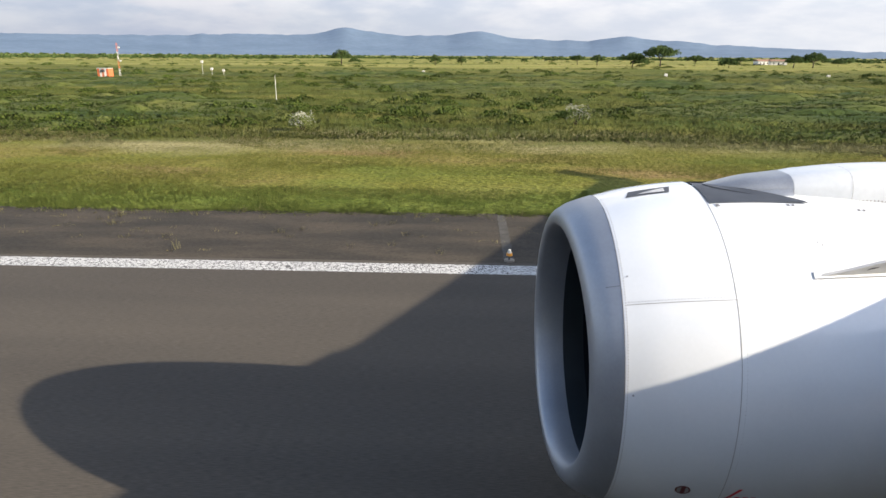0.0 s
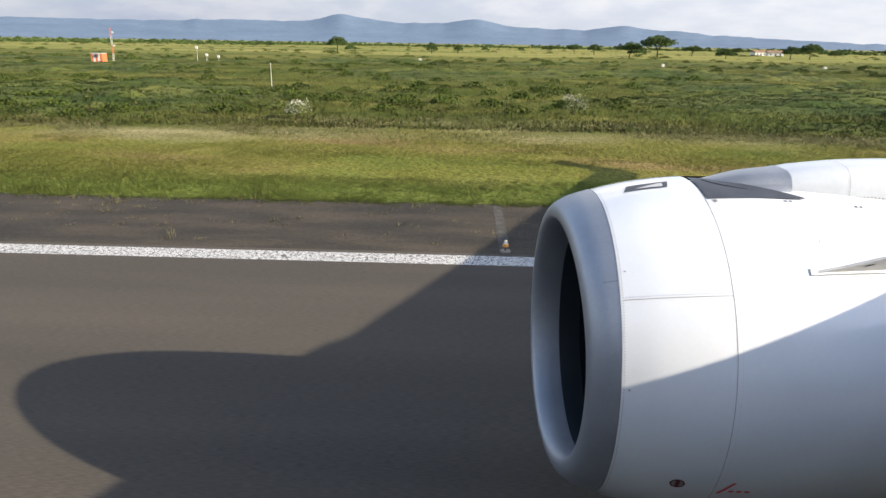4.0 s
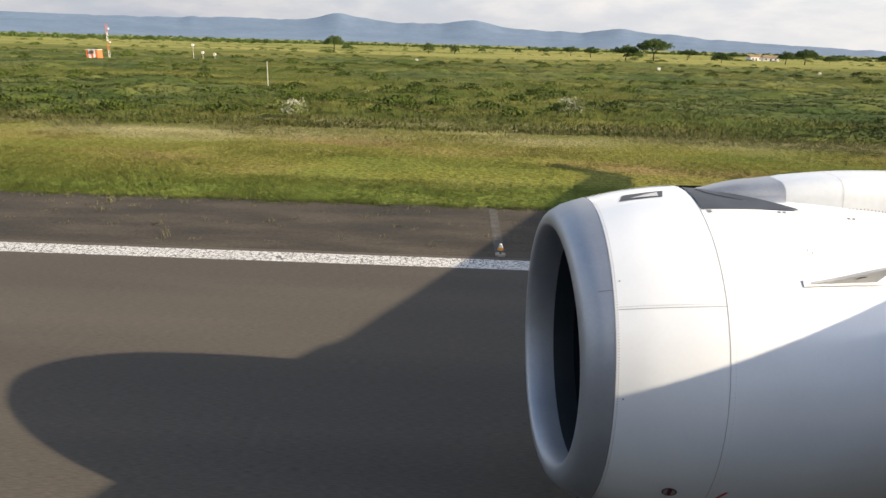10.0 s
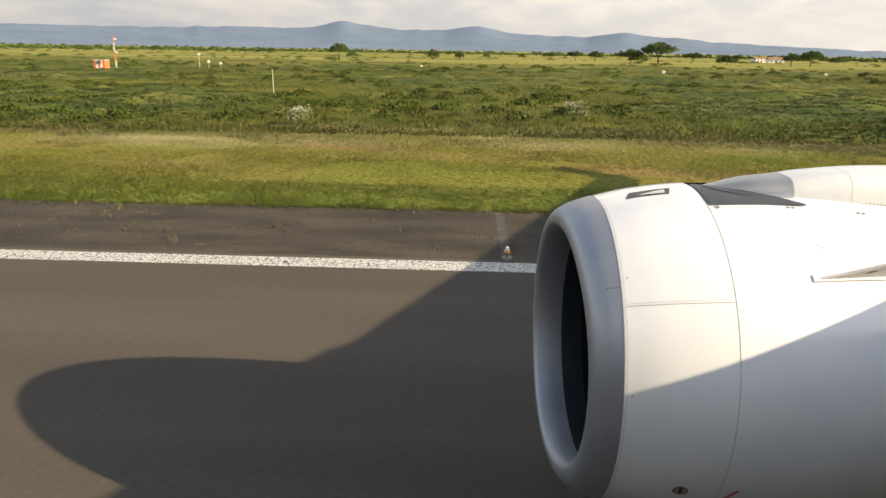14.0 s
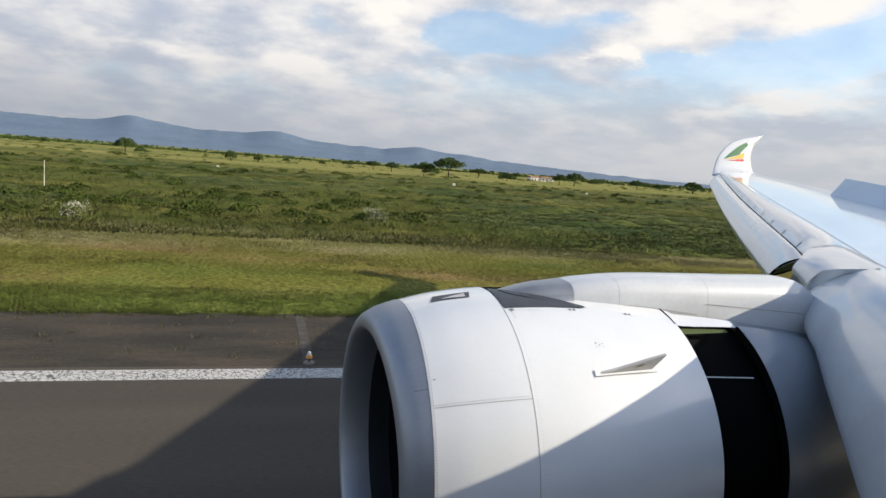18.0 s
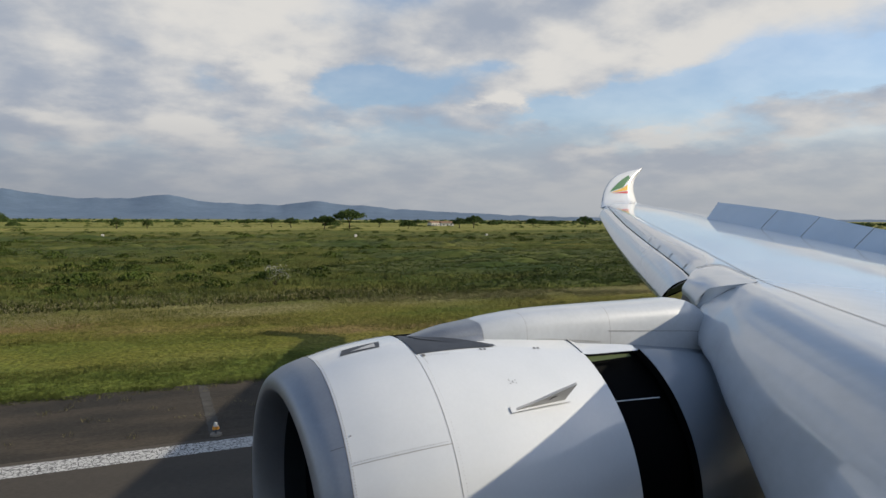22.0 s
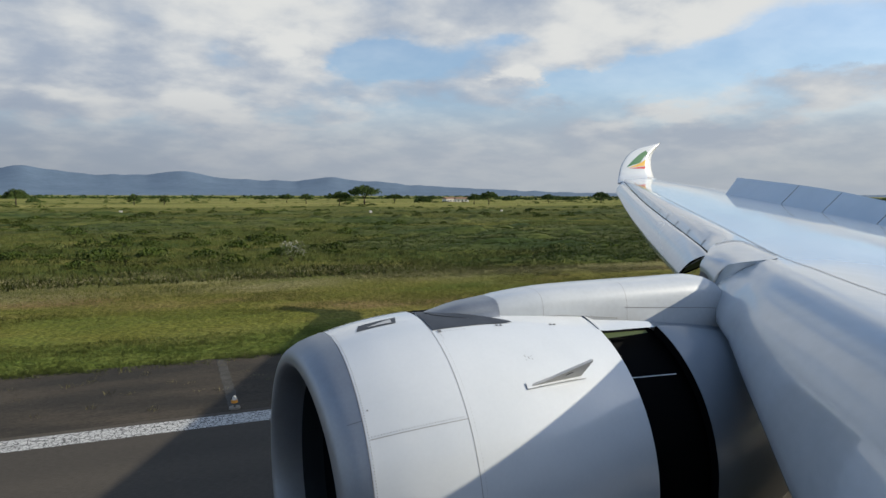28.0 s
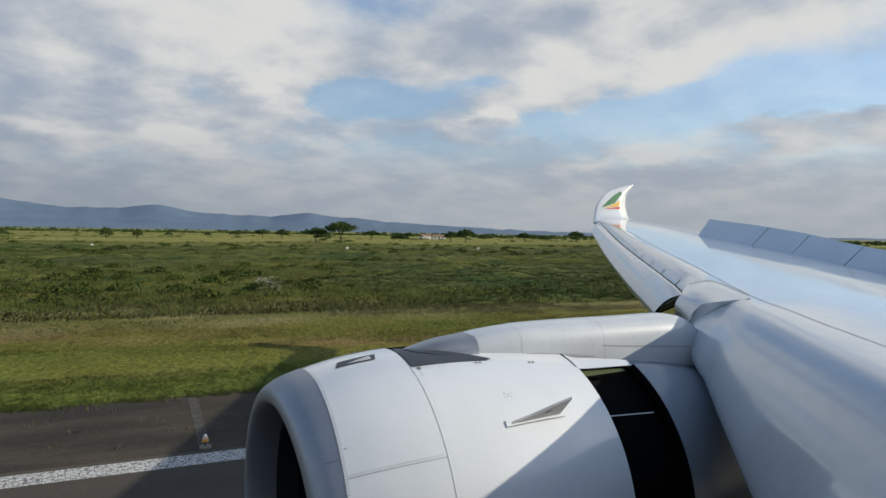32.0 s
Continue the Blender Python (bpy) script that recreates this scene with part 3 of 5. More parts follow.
stations = [-1.0, 0.3, 1.5, 2.5, 3.5, 4.3, 5.0, 5.7, 6.2, 6.45, 6.7, 6.95, 7.2, 7.5, 8.0, 8.5, 9.0, 9.7] + [10.5 + i for i in range(17)] + [27.3, 27.9]
v, f = loft([[wing_point(y, s, 1) for s in S_UP] + [wing_point(y, s, -1) for s in S_LO] for y in stations], True, True)
wing = mesh("wing", v, f, WING, plane, "light grey painted wing with a long seam")
# the long seam behind the leading edge, kinked over the pylon
SEAM_X = ((2.0, 5.41), (4.24, 6.67), (5.23, 7.18), (5.89, 7.54), (6.3, 7.735), (6.64, 7.93), (7.84, 8.71), (9.65, 9.96), (12.08, 11.56), (15.84, 14.03), (19.3, 16.3), (27.5, 21.58))
rows = [[], []]
for i in range(60):
    y = 2.0 + 25.4 * i / 59
    c = smoothed(CHORD, y)
    for k, w in ((0, -0.005), (1, 0.008)):
        rows[k].append(wing_point(y, (smoothed(SEAM_X, y) + w - le_x(y)) / c, 1) + Vector((0, 0, 0.004)))
v, f = loft(rows, False)
mesh("skin_seam", v, f, SEAM, wing)


S_LOW = ((9.0, 4.64), (10.0, 4.68), (12.0, 4.76), (15.3, 4.95), (20.9, 5.42), (27.9, 6.28))


def slat(y0, y1, skew=0.0):
    """A drooped leading edge slat: a curved shell standing before the wing's nose; skew cuts its inner end square to the edge."""
    rings = []
    n = 10
    for i in range(9):
        y = y0 + (y1 - y0) * i / 8
        shell = [slat_point(y + skew * (1 - j / n) * (1 - i / 8), j / n) for j in range(n + 1)]
        rings.append(shell + [p + Vector((0.05, 0, -0.04)) for p in shell[::-1]])
    v, f = loft(rings, True)
    k = len(v)
    v += rings[0] + rings[-1]
    m = len(rings[0])
    f += [tuple(range(k, k + m))[::-1], tuple(range(k + m, k + 2 * m))]
    return mesh("slat", v, f, WING, wing, "extended leading edge slat")


def slat_point(y, u):
    low = Vector((2.26 + 0.675 * y, y, smoothed(S_LOW, y)))
    top = wing_point(y, 0.05 / smoothed(CHORD, y), 1) + Vector((-0.012, 0, 0.022))
    out = 0.10 * math.sin(math.pi * u) * (top - low).length
    return low + (top - low) * u + Vector((-0.6 * out, 0, 0.8 * out))


SKEW = 1.0
for a, b in ((8.95, 13.6), (13.605, 18.3), (18.305, 23.0), (23.005, 27.5)):
    slat(a, b, SKEW if a < 9 else 0.0)
# dark slit behind the slats, with short ticks at their tracks
rows = [[], []]
for i in range(60):
    y = 8.97 + 18.5 * i / 59
    c = smoothed(CHORD, y)
    rows[0].append(wing_point(y, 0.046 / c, 1) + Vector((0, 0, 0.006)))
    rows[1].append(wing_point(y, 0.066 / c, 1) + Vector((0, 0, 0.006)))
v, f = loft(rows, False)
mesh("slat_gap", v, f, BLACK, wing)
for i in range(13):
    y = 9.7 + 1.42 * i
    c = smoothed(CHORD, y)
    rows = [[], []]
    for k in range(5):
        s = (0.03 + 0.035 * k) / c
        rows[0].append(wing_point(y - 0.04 * k * k / 16, s, 1) + Vector((0, 0, 0.005)))
        rows[1].append(wing_point(y - 0.04 * k * k / 16 + 0.055, s, 1) + Vector((0, 0, 0.005)))
    v, f = loft(rows, False)
    mesh("slat_track", v, f, SEAM, wing)
# open end of the inner slat: black sheet as the hollow's shade, with a primed web
ARC = [slat_point(8.945 + SKEW * (1 - u / 12), u / 12) + Vector((0.0, -0.004, 0.0)) for u in range(13)]
for name, mat, grow, back in (("slat_end", BLACK, 1.0, 0.0), ("slat_rib", PRIMER, 0.7, 0.02)):
    ring = list(ARC)
    for k in range(12, -1, -1):
        u = k / 12
        ring.append(ARC[k] + Vector((0.16, -0.14, -0.06)) * math.sin(math.pi * u) + Vector((0.02, -0.01, 0)))
    mid = sum(ring, Vector()) / len(ring)
    ring = [mid + (q - mid) * grow + Vector((-0.6, -0.7, 0.2)) * back for q in ring]
    v, f = loft([ring, [q + Vector((0.003, 0.003, 0)) for q in ring]], True, True)
    mesh(name, v, f, mat, wing, "black sheet as the shaded hollow end of the slat" if grow == 1 else "green primed rib inside the slat", smooth=False)

# the boxy fairing where the pylon meets the wing's nose
SEAT = [Vector(q) for q in ((7.574, 7.635, 4.863), (7.535, 7.254, 5.069), (7.587, 6.987, 5.243), (7.862, 6.719, 5.375))]
CREST = [Vector(q) for q in ((7.56, 7.39, 5.20), (7.53, 7.16, 5.285), (7.62, 6.93, 5.335), (7.862, 6.719, 5.378))]
BACK = [Vector(q) for q in ((7.99, 8.22, 5.27), (8.69, 8.71, 5.405), (8.779, 8.258, 5.484), (8.047, 6.903, 5.395))]
FOOT = (Vector((7.574, 7.635, 4.863)), Vector((7.92, 8.22, 4.99)))


def curve_at(pts, u):
    return Vector([smoothed([(i / (len(pts) - 1), q[k]) for i, q in enumerate(pts)], u) for k in range(3)])


N = 14
lid = []
for i in range(N + 1):
    u = i / N
    a, b = curve_at(CREST, u), curve_at(BACK, u)
    lid.append([a + (b - a) * (j / 10) + Vector((0, 0, 0.03 * math.sin(math.pi * j / 10) * (1 - u))) for j in range(11)])
front = []
for k in range(7):
    w = k / 6
    row = []
    for j in range(11):
        low = FOOT[0] + (FOOT[1] - FOOT[0]) * (j / 10)
        row.append(low + (lid[0][j] - low) * w + Vector((-0.05, 0.02, 0.0)) * math.sin(math.pi * w))
    front.append(row)
v, f = loft(front[:-1] + lid, False)
root_fairing = mesh("pylon_root_fairing", v, f, WING, wing, "grey boxy fairing over the pylon at the leading edge")
cheek = []
for i in range(N + 1):
    u = i / N
    a, b = curve_at(SEAT, u), curve_at([FOOT[0]] + CREST, u)
    b.z = max(b.z, a.z + 0.001)
    cheek.append([a + Vector((0.02, 0.02, -0.12)), a, a + (b - a) * 0.5, b])
v, f = loft(cheek, False)
mesh("fairing_cheek", v, f, WING, wing)
for name, pts, wide in (("fairing_seam", SEAT, 0.012), ("plate_outline", BACK[1:], 0.010)):
    rows = [[], []]
    for i in range(25):
        q = curve_at(pts, i / 24) + Vector((-0.008, -0.008, 0.006))
        rows[0].append(q)
        rows[1].append(q + Vector((-0.2, -0.6, 0.75)) * wide)
    v, f = loft(rows, False)
    mesh(name, v, f, SEAM, wing)
# shade in the crevice under the fairing, laid on as a dark strip
rows = [[], []]
for i in range(9):
    q = FOOT[0] + (FOOT[1] - FOOT[0]) * (i / 8) + Vector((-0.03, -0.01, 0.02))
    rows[0].append(q + Vector((0.0, 0.0, 0.06 * math.sin(math.pi * i / 8) + 0.02)))
    rows[1].append(q + Vector((-0.05, 0.0, -0.10)))
v, f = loft(rows, False)
mesh("crevice_shade", v, f, DARK, wing)

# spoilers, raised
H_LINE = ((8.7, 14.92, 5.23), (10.5, 15.47, 5.42), (12.3, 16.0, 5.69), (14.0, 16.5, 5.89), (17.0, 17.4, 6.155))


def hinge(y):
    return Vector((smoothed([(h[0], h[1]) for h in H_LINE], y), y, smoothed([(h[0], h[2]) for h in H_LINE], y)))


spans = ((14.01, 17.0), (12.31, 13.995), (10.51, 12.295), (8.75, 10.495), (7.0, 8.735))
for y0, y1 in spans:
    rows = []
    for i in range(5):
        y = y0 + (y1 - y0) * i / 4
        a = hinge(y) + Vector((0, 0, -0.04))
        lean = 0.2 * min(1.0, (17.0 - y) / 3.0)
        b = a + Vector((0.50 - 0.3 * lean, -0.06 - lean, 0.60 - 0.12 * lean))
        rows.append([a, b, b + Vector((0.03, 0, -0.03)), a + Vector((0.09, 0, -0.03))])
    v, f = loft(rows, True, True)
    mesh("spoiler", v, f, SPOIL, wing, "raised blue-grey spoiler panel", smooth=False)
for y in (14.0, 12.3, 10.5, 8.74):
    a = hinge(y) + Vector((0.03, 0, 0.0))
    bm = bmesh.new()
    tube(bm, a, a + Vector((0.40, -0.255, 0.526)), 0.006, 0.006, 6)
    part("spoiler_seal", bm, DARK, wing)
# flap panels behind the trailing edge
for y0, y1 in ((1.0, 9.8), (10.0, 19.5)):
    rows = []
    for i in range(9):
        y = y0 + (y1 - y0) * i / 8
        a = wing_point(y, 0.97, 1) + Vector((0.05, 0, -0.16))
        b = a + Vector((1.25, 0, -0.75))
        rows.append([a, (a + b) / 2 + Vector((0, 0, 0.12)), b, (a + b) / 2 + Vector((0, 0, -0.10))])
    v, f = loft(rows, True, True)
    mesh("flap", v, f, WING, wing, "lowered trailing edge flap")

# winglet
W_LE = ((0, 21.25, 27.9, 6.64), (0.25, 21.85, 28.6, 7.02), (0.5, 22.4, 29.0, 7.74), (0.75, 23.45, 29.35, 8.46), (1.0, 25.35, 29.56, 8.91))
W_TE = ((0, 23.8, 27.9, 6.84), (0.25, 24.08, 28.5, 7.02), (0.5, 24.22, 28.9, 7.66), (0.75, 24.58, 29.2, 8.26), (1.0, 25.45, 29.58, 8.93))


def along(table, u):
    return Vector([smoothed([(r[0], r[k]) for r in table], u) for k in (1, 2, 3)])


def winglet_point(u, w, off):
    a, b = along(W_LE, u), along(W_TE, u)
    e = 0.01
    n = ((along(W_LE, min(u + e, 1)) - along(W_LE, max(u - e, 0)))).cross(b - a)
    n = n.normalized() if n.length > 1e-6 else Vector((0, -1, 0))
    if n.y > 0 and n.z < 0.4:
        n = -n
    t = 0.09 * (1 - 0.8 * u) * (w * (1 - w)) ** 0.5 * 2
    return a + (b - a) * w + n * (t * off)


rings = []
for i in range(25):
    u = i / 24
    rings.append([winglet_point(u, w, 1) for w in (0, 0.03, 0.1, 0.25, 0.5, 0.75, 1.0)] + [winglet_point(u, w, -1) for w in (0.75, 0.5, 0.25, 0.1, 0.03)])
v, f = loft(rings, True, True)
winglet = mesh("winglet", v, f, WHITE, wing, "white curved winglet with a three-coloured emblem")


def emblem(name, corners, mat):
    rows = []
    for i in range(9):
        k = i / 8
        row = []
        for j in range(5):
            m = j / 4
            (ua, wa), (ub, wb), (uc, wc), (ud, wd) = corners
            u = (ua * (1 - k) + ub * k) * (1 - m) + (ud * (1 - k) + uc * k) * m
            w = (wa * (1 - k) + wb * k) * (1 - m) + (wd * (1 - k) + wc * k) * m
            a = winglet_point(u, w, 1)
            n = (winglet_point(u, w, 2.0) - a)
            n = n.normalized() if n.length > 1e-6 else Vector((0, -1, 0))
            row.append(a + n * 0.012)
        rows.append(row)
    v, f = loft(rows, False)
    mesh(name, v, f, mat, wing)


emblem("emblem_green", [(0.42, 0.18), (0.79, 0.52), (0.74, 0.74), (0.52, 0.60)], E_GREEN)
emblem("emblem_yellow", [(0.41, 0.22), (0.50, 0.58), (0.60, 0.78), (0.465, 0.78)], E_YELLOW)
emblem("emblem_red", [(0.40, 0.28), (0.435, 0.60), (0.455, 0.80), (0.405, 0.78)], E_RED)

# ---- the fuselage and the cabin window ----
F_Y, F_Z, F_R = -2.72, 5.55, 2.98
prof = [(-21.5, 0.05, -1.0), (-21.2, 0.55, -0.95), (-20.3, 1.15, -0.8), (-18.8, 1.85, -0.5), (-16.8, 2.5, -0.2), (-14.5, 2.9, -0.03), (-12.5, 2.98, 0)]
prof += [(x, 2.98, 0) for x in (-9, -6, -3, -1, -0.26, 0.50, 2, 5, 9, 14, 20, 26)] + [(32, 2.6, 0.35), (38, 1.7, 1.1), (43, 0.5, 1.9)]
rings = []
angs = [math.pi * 2 * i / 60 for i in range(60)]
z_lo, z_hi = 5.78, 6.80
angs = sorted(angs + [math.asin((z_lo - F_Z) / F_R), math.asin((z_hi - F_Z) / F_R)])
for x, r, dz in prof:
    rings.append([Vector((x, F_Y + r * math.cos(a), F_Z + dz + r * math.sin(a))) for a in angs])
v, f = loft(rings, True, True)


def at_window(face):
    c = sum((Vector(v[i]) for i in face), Vector()) / len(face)
    return -0.26 < c.x < 0.50 and z_lo < c.z < z_hi and c.y > 0


mesh("fuselage", v, [q for q in f if not at_window(q)], SHELL, plane, "white fuselage barrel")
# window surround: a plate with a rounded opening and a deep reveal
WIN = (-0.123, 0.306, 5.92, 6.70)


def opening(grow, corner):
    x0, x1, z0, z1 = WIN[0] - grow, WIN[1] + grow, WIN[2] - grow, WIN[3] + grow
    pts = []
    for cx, cz, q0 in ((x1 - corner, z1 - corner, 0), (x0 + corner, z1 - corner, 90), (x0 + corner, z0 + corner, 180), (x1 - corner, z0 + corner, 270)):
        for i in range(9):
            q = radians(q0 + 90 * i / 8)
            pts.append((cx + corner * math.cos(q), cz + corner * math.sin(q)))
    return pts


def squared(pts):
    """The same number of points on the plate's outer rectangle."""
    cx, cz = (WIN[0] + WIN[1]) / 2, (WIN[2] + WIN[3]) / 2
    out = []
    for x, z in pts:
        dx, dz = x - cx, z - cz
        k = min((0.52 - cx if dx > 0 else cx + 0.28) / max(abs(dx), 1e-6), (6.84 - cz if dz > 0 else cz - 5.74) / max(abs(dz), 1e-6))
        out.append((cx + dx * k, cz + dz * k))
    return out


def wall_y(z):
    return F_Y + (F_R**2 - (z - F_Z) ** 2) ** 0.5


hole = opening(0, 0.10)
flare = opening(0.02, 0.11)
rings = [[Vector((x, wall_y(z) + 0.004, z)) for x, z in squared(hole)], [Vector((x, wall_y(z) + 0.004, z)) for x, z in hole],
         [Vector((x, 0.085, z)) for x, z in hole], [Vector((x, 0.055, z)) for x, z in flare], [Vector((x, 0.055, z)) for x, z in squared(hole)]]
v, f = loft(rings, True)
mesh("window_surround", v, f, CABIN, plane, "dark moulded surround of the cabin window")
# the cabin behind the camera
bm = bmesh.new()
box(bm, (-6, -5.4, 4.75), (8, 0.0, 4.83))
part("cabin_floor", bm, CABIN, plane)

# landing gear: two main legs with four wheels each
TYRE = material("tyre_rubber", (0.02, 0.02, 0.02), 0.85, second=(0.03, 0.03, 0.03), scale=6)
for gy0 in (-8.02, 2.58):
    bm = bmesh.new()
    tube(bm, (12.6, gy0, 0.66), (12.6, gy0 - 0.3 * math.copysign(1, gy0 + 2.7), 4.6), 0.19, 0.22, 14)
    tube(bm, (11.6, gy0, 0.66), (13.6, gy0, 0.66), 0.13, 0.13, 10)
    part("gear_leg", bm, GREY, plane)
    for wx, wy in itertools.product((11.6, 13.6), (-0.6, 0.6)):
        bm = bmesh.new()
        tube(bm, (wx, gy0 + wy - 0.24, 0.66), (wx, gy0 + wy + 0.24, 0.66), 0.66, 0.66, 32)
        bmesh.ops.bevel(bm, geom=[e for e in bm.edges if len(e.link_faces) == 2 and any(len(q.verts) > 4 for q in e.link_faces)], offset=0.12, segments=3, affect="EDGES")
        part("wheel", bm, TYRE, plane, smooth=True)

# ---- ground ----
LINE_Y, GRASS_Y = 18.4, 25.6


def ground_material():
    """Soil and low growth in belts: mown verge, scrub, pale grass, far fields."""
    m = bpy.data.materials.new("grassland")
    m.use_nodes = True
    t = m.node_tree
    b = t.nodes["Principled BSDF"]
    b.inputs["Roughness"].default_value = 0.95
    b.inputs["Specular IOR Level"].default_value = 0.08
    tc = t.nodes.new("ShaderNodeTexCoord")
    sp = t.nodes.new("ShaderNodeSeparateXYZ")
    t.links.new(tc.outputs["Object"], sp.inputs[0])

    def noise_of(scale, detail=5.0, stretch=(1, 1, 1)):
        mp = t.nodes.new("ShaderNodeMapping")
        mp.inputs["Scale"].default_value = stretch
        t.links.new(tc.outputs["Object"], mp.inputs[0])
        n = t.nodes.new("ShaderNodeTexNoise")
        n.inputs["Scale"].default_value, n.inputs["Detail"].default_value = scale, detail
        t.links.new(mp.outputs[0], n.inputs["Vector"])
        return n.outputs["Fac"]

    def calc(op, a, b2):
        n = t.nodes.new("ShaderNodeMath")
        n.operation = op
        for i, q in enumerate((a, b2)):
            if isinstance(q, (int, float)):
                n.inputs[i].default_value = q
            else:
                t.links.new(q, n.inputs[i])
        return n.outputs[0]

    def ramp(src, stops):
        r = t.nodes.new("ShaderNodeValToRGB")
        els = r.color_ramp.elements
        while len(els) < len(stops):
            els.new(0.5)
        for e, (p, c) in zip(els, stops):
            e.position, e.color = p, (*c, 1)
        t.links.new(src, r.inputs[0])
        return r.outputs[0]

    def mix(fac, a, b2):
        n = t.nodes.new("ShaderNodeMixRGB")
        t.links.new(fac, n.inputs[0])
        t.links.new(a, n.inputs[1])
        t.links.new(b2, n.inputs[2])
        return n.outputs[0]

    verge = ramp(noise_of(0.16, 7.0, (0.45, 1, 1)), [(0.3, (0.098, 0.12, 0.019)), (0.46, (0.145, 0.145, 0.026)), (0.56, (0.18, 0.158, 0.038)), (0.68, (0.215, 0.15, 0.06))])
    scrub = ramp(noise_of(0.10, 8.0, (0.6, 1, 1)), [(0.32, (0.05, 0.076, 0.012)), (0.48, (0.095, 0.112, 0.019)), (0.66, (0.18, 0.168, 0.038))])
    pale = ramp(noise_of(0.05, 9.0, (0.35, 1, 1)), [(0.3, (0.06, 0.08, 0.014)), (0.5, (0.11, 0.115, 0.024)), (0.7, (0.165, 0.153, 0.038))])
    # far fields: pale growth, brightened in colour as the sunlit strip out there
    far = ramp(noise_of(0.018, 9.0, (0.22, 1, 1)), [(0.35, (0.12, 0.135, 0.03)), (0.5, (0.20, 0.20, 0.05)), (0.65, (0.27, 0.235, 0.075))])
    wob = calc("MULTIPLY", calc("SUBTRACT", noise_of(0.06), 0.5), 22.0)
    y = calc("ADD", sp.outputs[1], wob)

    def step(a, b2, src=y):
        n = t.nodes.new("ShaderNodeMapRange")
        n.inputs[1].default_value, n.inputs[2].default_value = a, b2
        t.links.new(src, n.inputs[0])
        return n.outputs[0]

    lush = ramp(noise_of(0.6, 6.0, (0.6, 1, 1)), [(0.3, (0.10, 0.135, 0.022)), (0.7, (0.165, 0.185, 0.038))])
    fringe = calc("ADD", sp.outputs[1], calc("MULTIPLY", calc("SUBTRACT", noise_of(0.22), 0.5), 9.0))
    verge = mix(step(28.5, 32.5, fringe), lush, verge)
    col = mix(step(44, 48), verge, scrub)
    dry = ramp(noise_of(0.5, 5.0, (0.4, 1, 1)), [(0.3, (0.20, 0.175, 0.075)), (0.7, (0.32, 0.275, 0.13))])
    belt = calc("MULTIPLY", step(42, 46), calc("SUBTRACT", 1.0, step(51, 57)))
    where = step(0.38, 0.50, noise_of(0.045, 6.0, (0.35, 1, 1)))
    col = mix(calc("MULTIPLY", calc("MULTIPLY", belt, where), 0.85), col, dry)
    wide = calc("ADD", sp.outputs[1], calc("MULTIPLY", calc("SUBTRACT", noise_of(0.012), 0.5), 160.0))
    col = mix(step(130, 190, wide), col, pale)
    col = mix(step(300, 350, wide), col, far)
    grain = t.nodes.new("ShaderNodeMapRange")
    grain.inputs[1].default_value, grain.inputs[2].default_value, grain.inputs[3].default_value, grain.inputs[4].default_value = 0.3, 0.7, 0.6, 1.35
    t.links.new(noise_of(5.0, 4.0), grain.inputs[0])
    sc = t.nodes.new("ShaderNodeVectorMath")
    sc.operation = "SCALE"
    t.links.new(col, sc.inputs[0])
    t.links.new(grain.outputs[0], sc.inputs["Scale"])
    t.links.new(sc.outputs[0], b.inputs["Base Color"])
    bp = t.nodes.new("ShaderNodeBump")
    bp.inputs["Strength"].default_value, bp.inputs["Distance"].default_value = 0.7, 0.15
    t.links.new(noise_of(2.5, 6.0), bp.inputs["Height"])
    t.links.new(bp.outputs[0], b.inputs["Normal"])
    return m


GROUND = ground_material()


def value_noise(x, y, seed):
    """Smooth noise from -1 to 1 over arrays of places, one cell a unit."""
    x, y = np.asarray(x, float), np.asarray(y, float)
    xi, yi = np.floor(x), np.floor(y)
    u, w = x - xi, y - yi
    u, w = u * u * (3 - 2 * u), w * w * (3 - 2 * w)

    def corner(a, b):
        q = np.sin(a * 127.1 + b * 311.7 + seed * 74.7) * 43758.5453
        return (q - np.floor(q)) * 2 - 1

    return (corner(xi, yi) * (1 - u) + corner(xi + 1, yi) * u) * (1 - w) + (corner(xi, yi + 1) * (1 - u) + corner(xi + 1, yi + 1) * u) * w


def swell(x, y):
    """Height of the land: flat by the runway, uneven further out."""
    k = np.clip((np.asarray(y, float) - 40) / 60, 0, 1)
    return -0.03 + k * (0.35 * value_noise(np.asarray(x) * 0.03, np.asarray(y) * 0.03, 1) + 0.2 * value_noise(np.asarray(x) * 0.1, np.asarray(y) * 0.1, 2))


gx = sorted({round(s * v, 1) for s in (-1, 1) for v in [i * 4.0 for i in range(30)] + [120 + 20 * i for i in range(12)] + [400, 520, 700, 950, 1300, 1800, 2600, 3600, 4900]})
gy = [-4900, -2500, -1000, -300, -80, -30] + [i * 4.0 for i in range(0, 45)] + [180 + 15 * i for i in range(15)] + [430, 520, 650, 850, 1200, 1700, 2400, 3300, 4200, 4900]
gv = [(x, y, float(swell(x, y))) for y in gy for x in gx]
nx = len(gx)
gf = [(j * nx + i, j * nx + i + 1, (j + 1) * nx + i + 1, (j + 1) * nx + i) for j in range(len(gy) - 1) for i in range(nx - 1)]
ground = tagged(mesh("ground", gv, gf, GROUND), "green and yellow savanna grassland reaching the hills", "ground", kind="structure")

ASPHALT = material("runway_asphalt", (0.071, 0.062, 0.051), 0.9, second=(0.088, 0.076, 0.061), scale=0.5, fine=(60, 0.25), bump=0.4, bump_scale=120, stretch=(0.1, 1, 1))
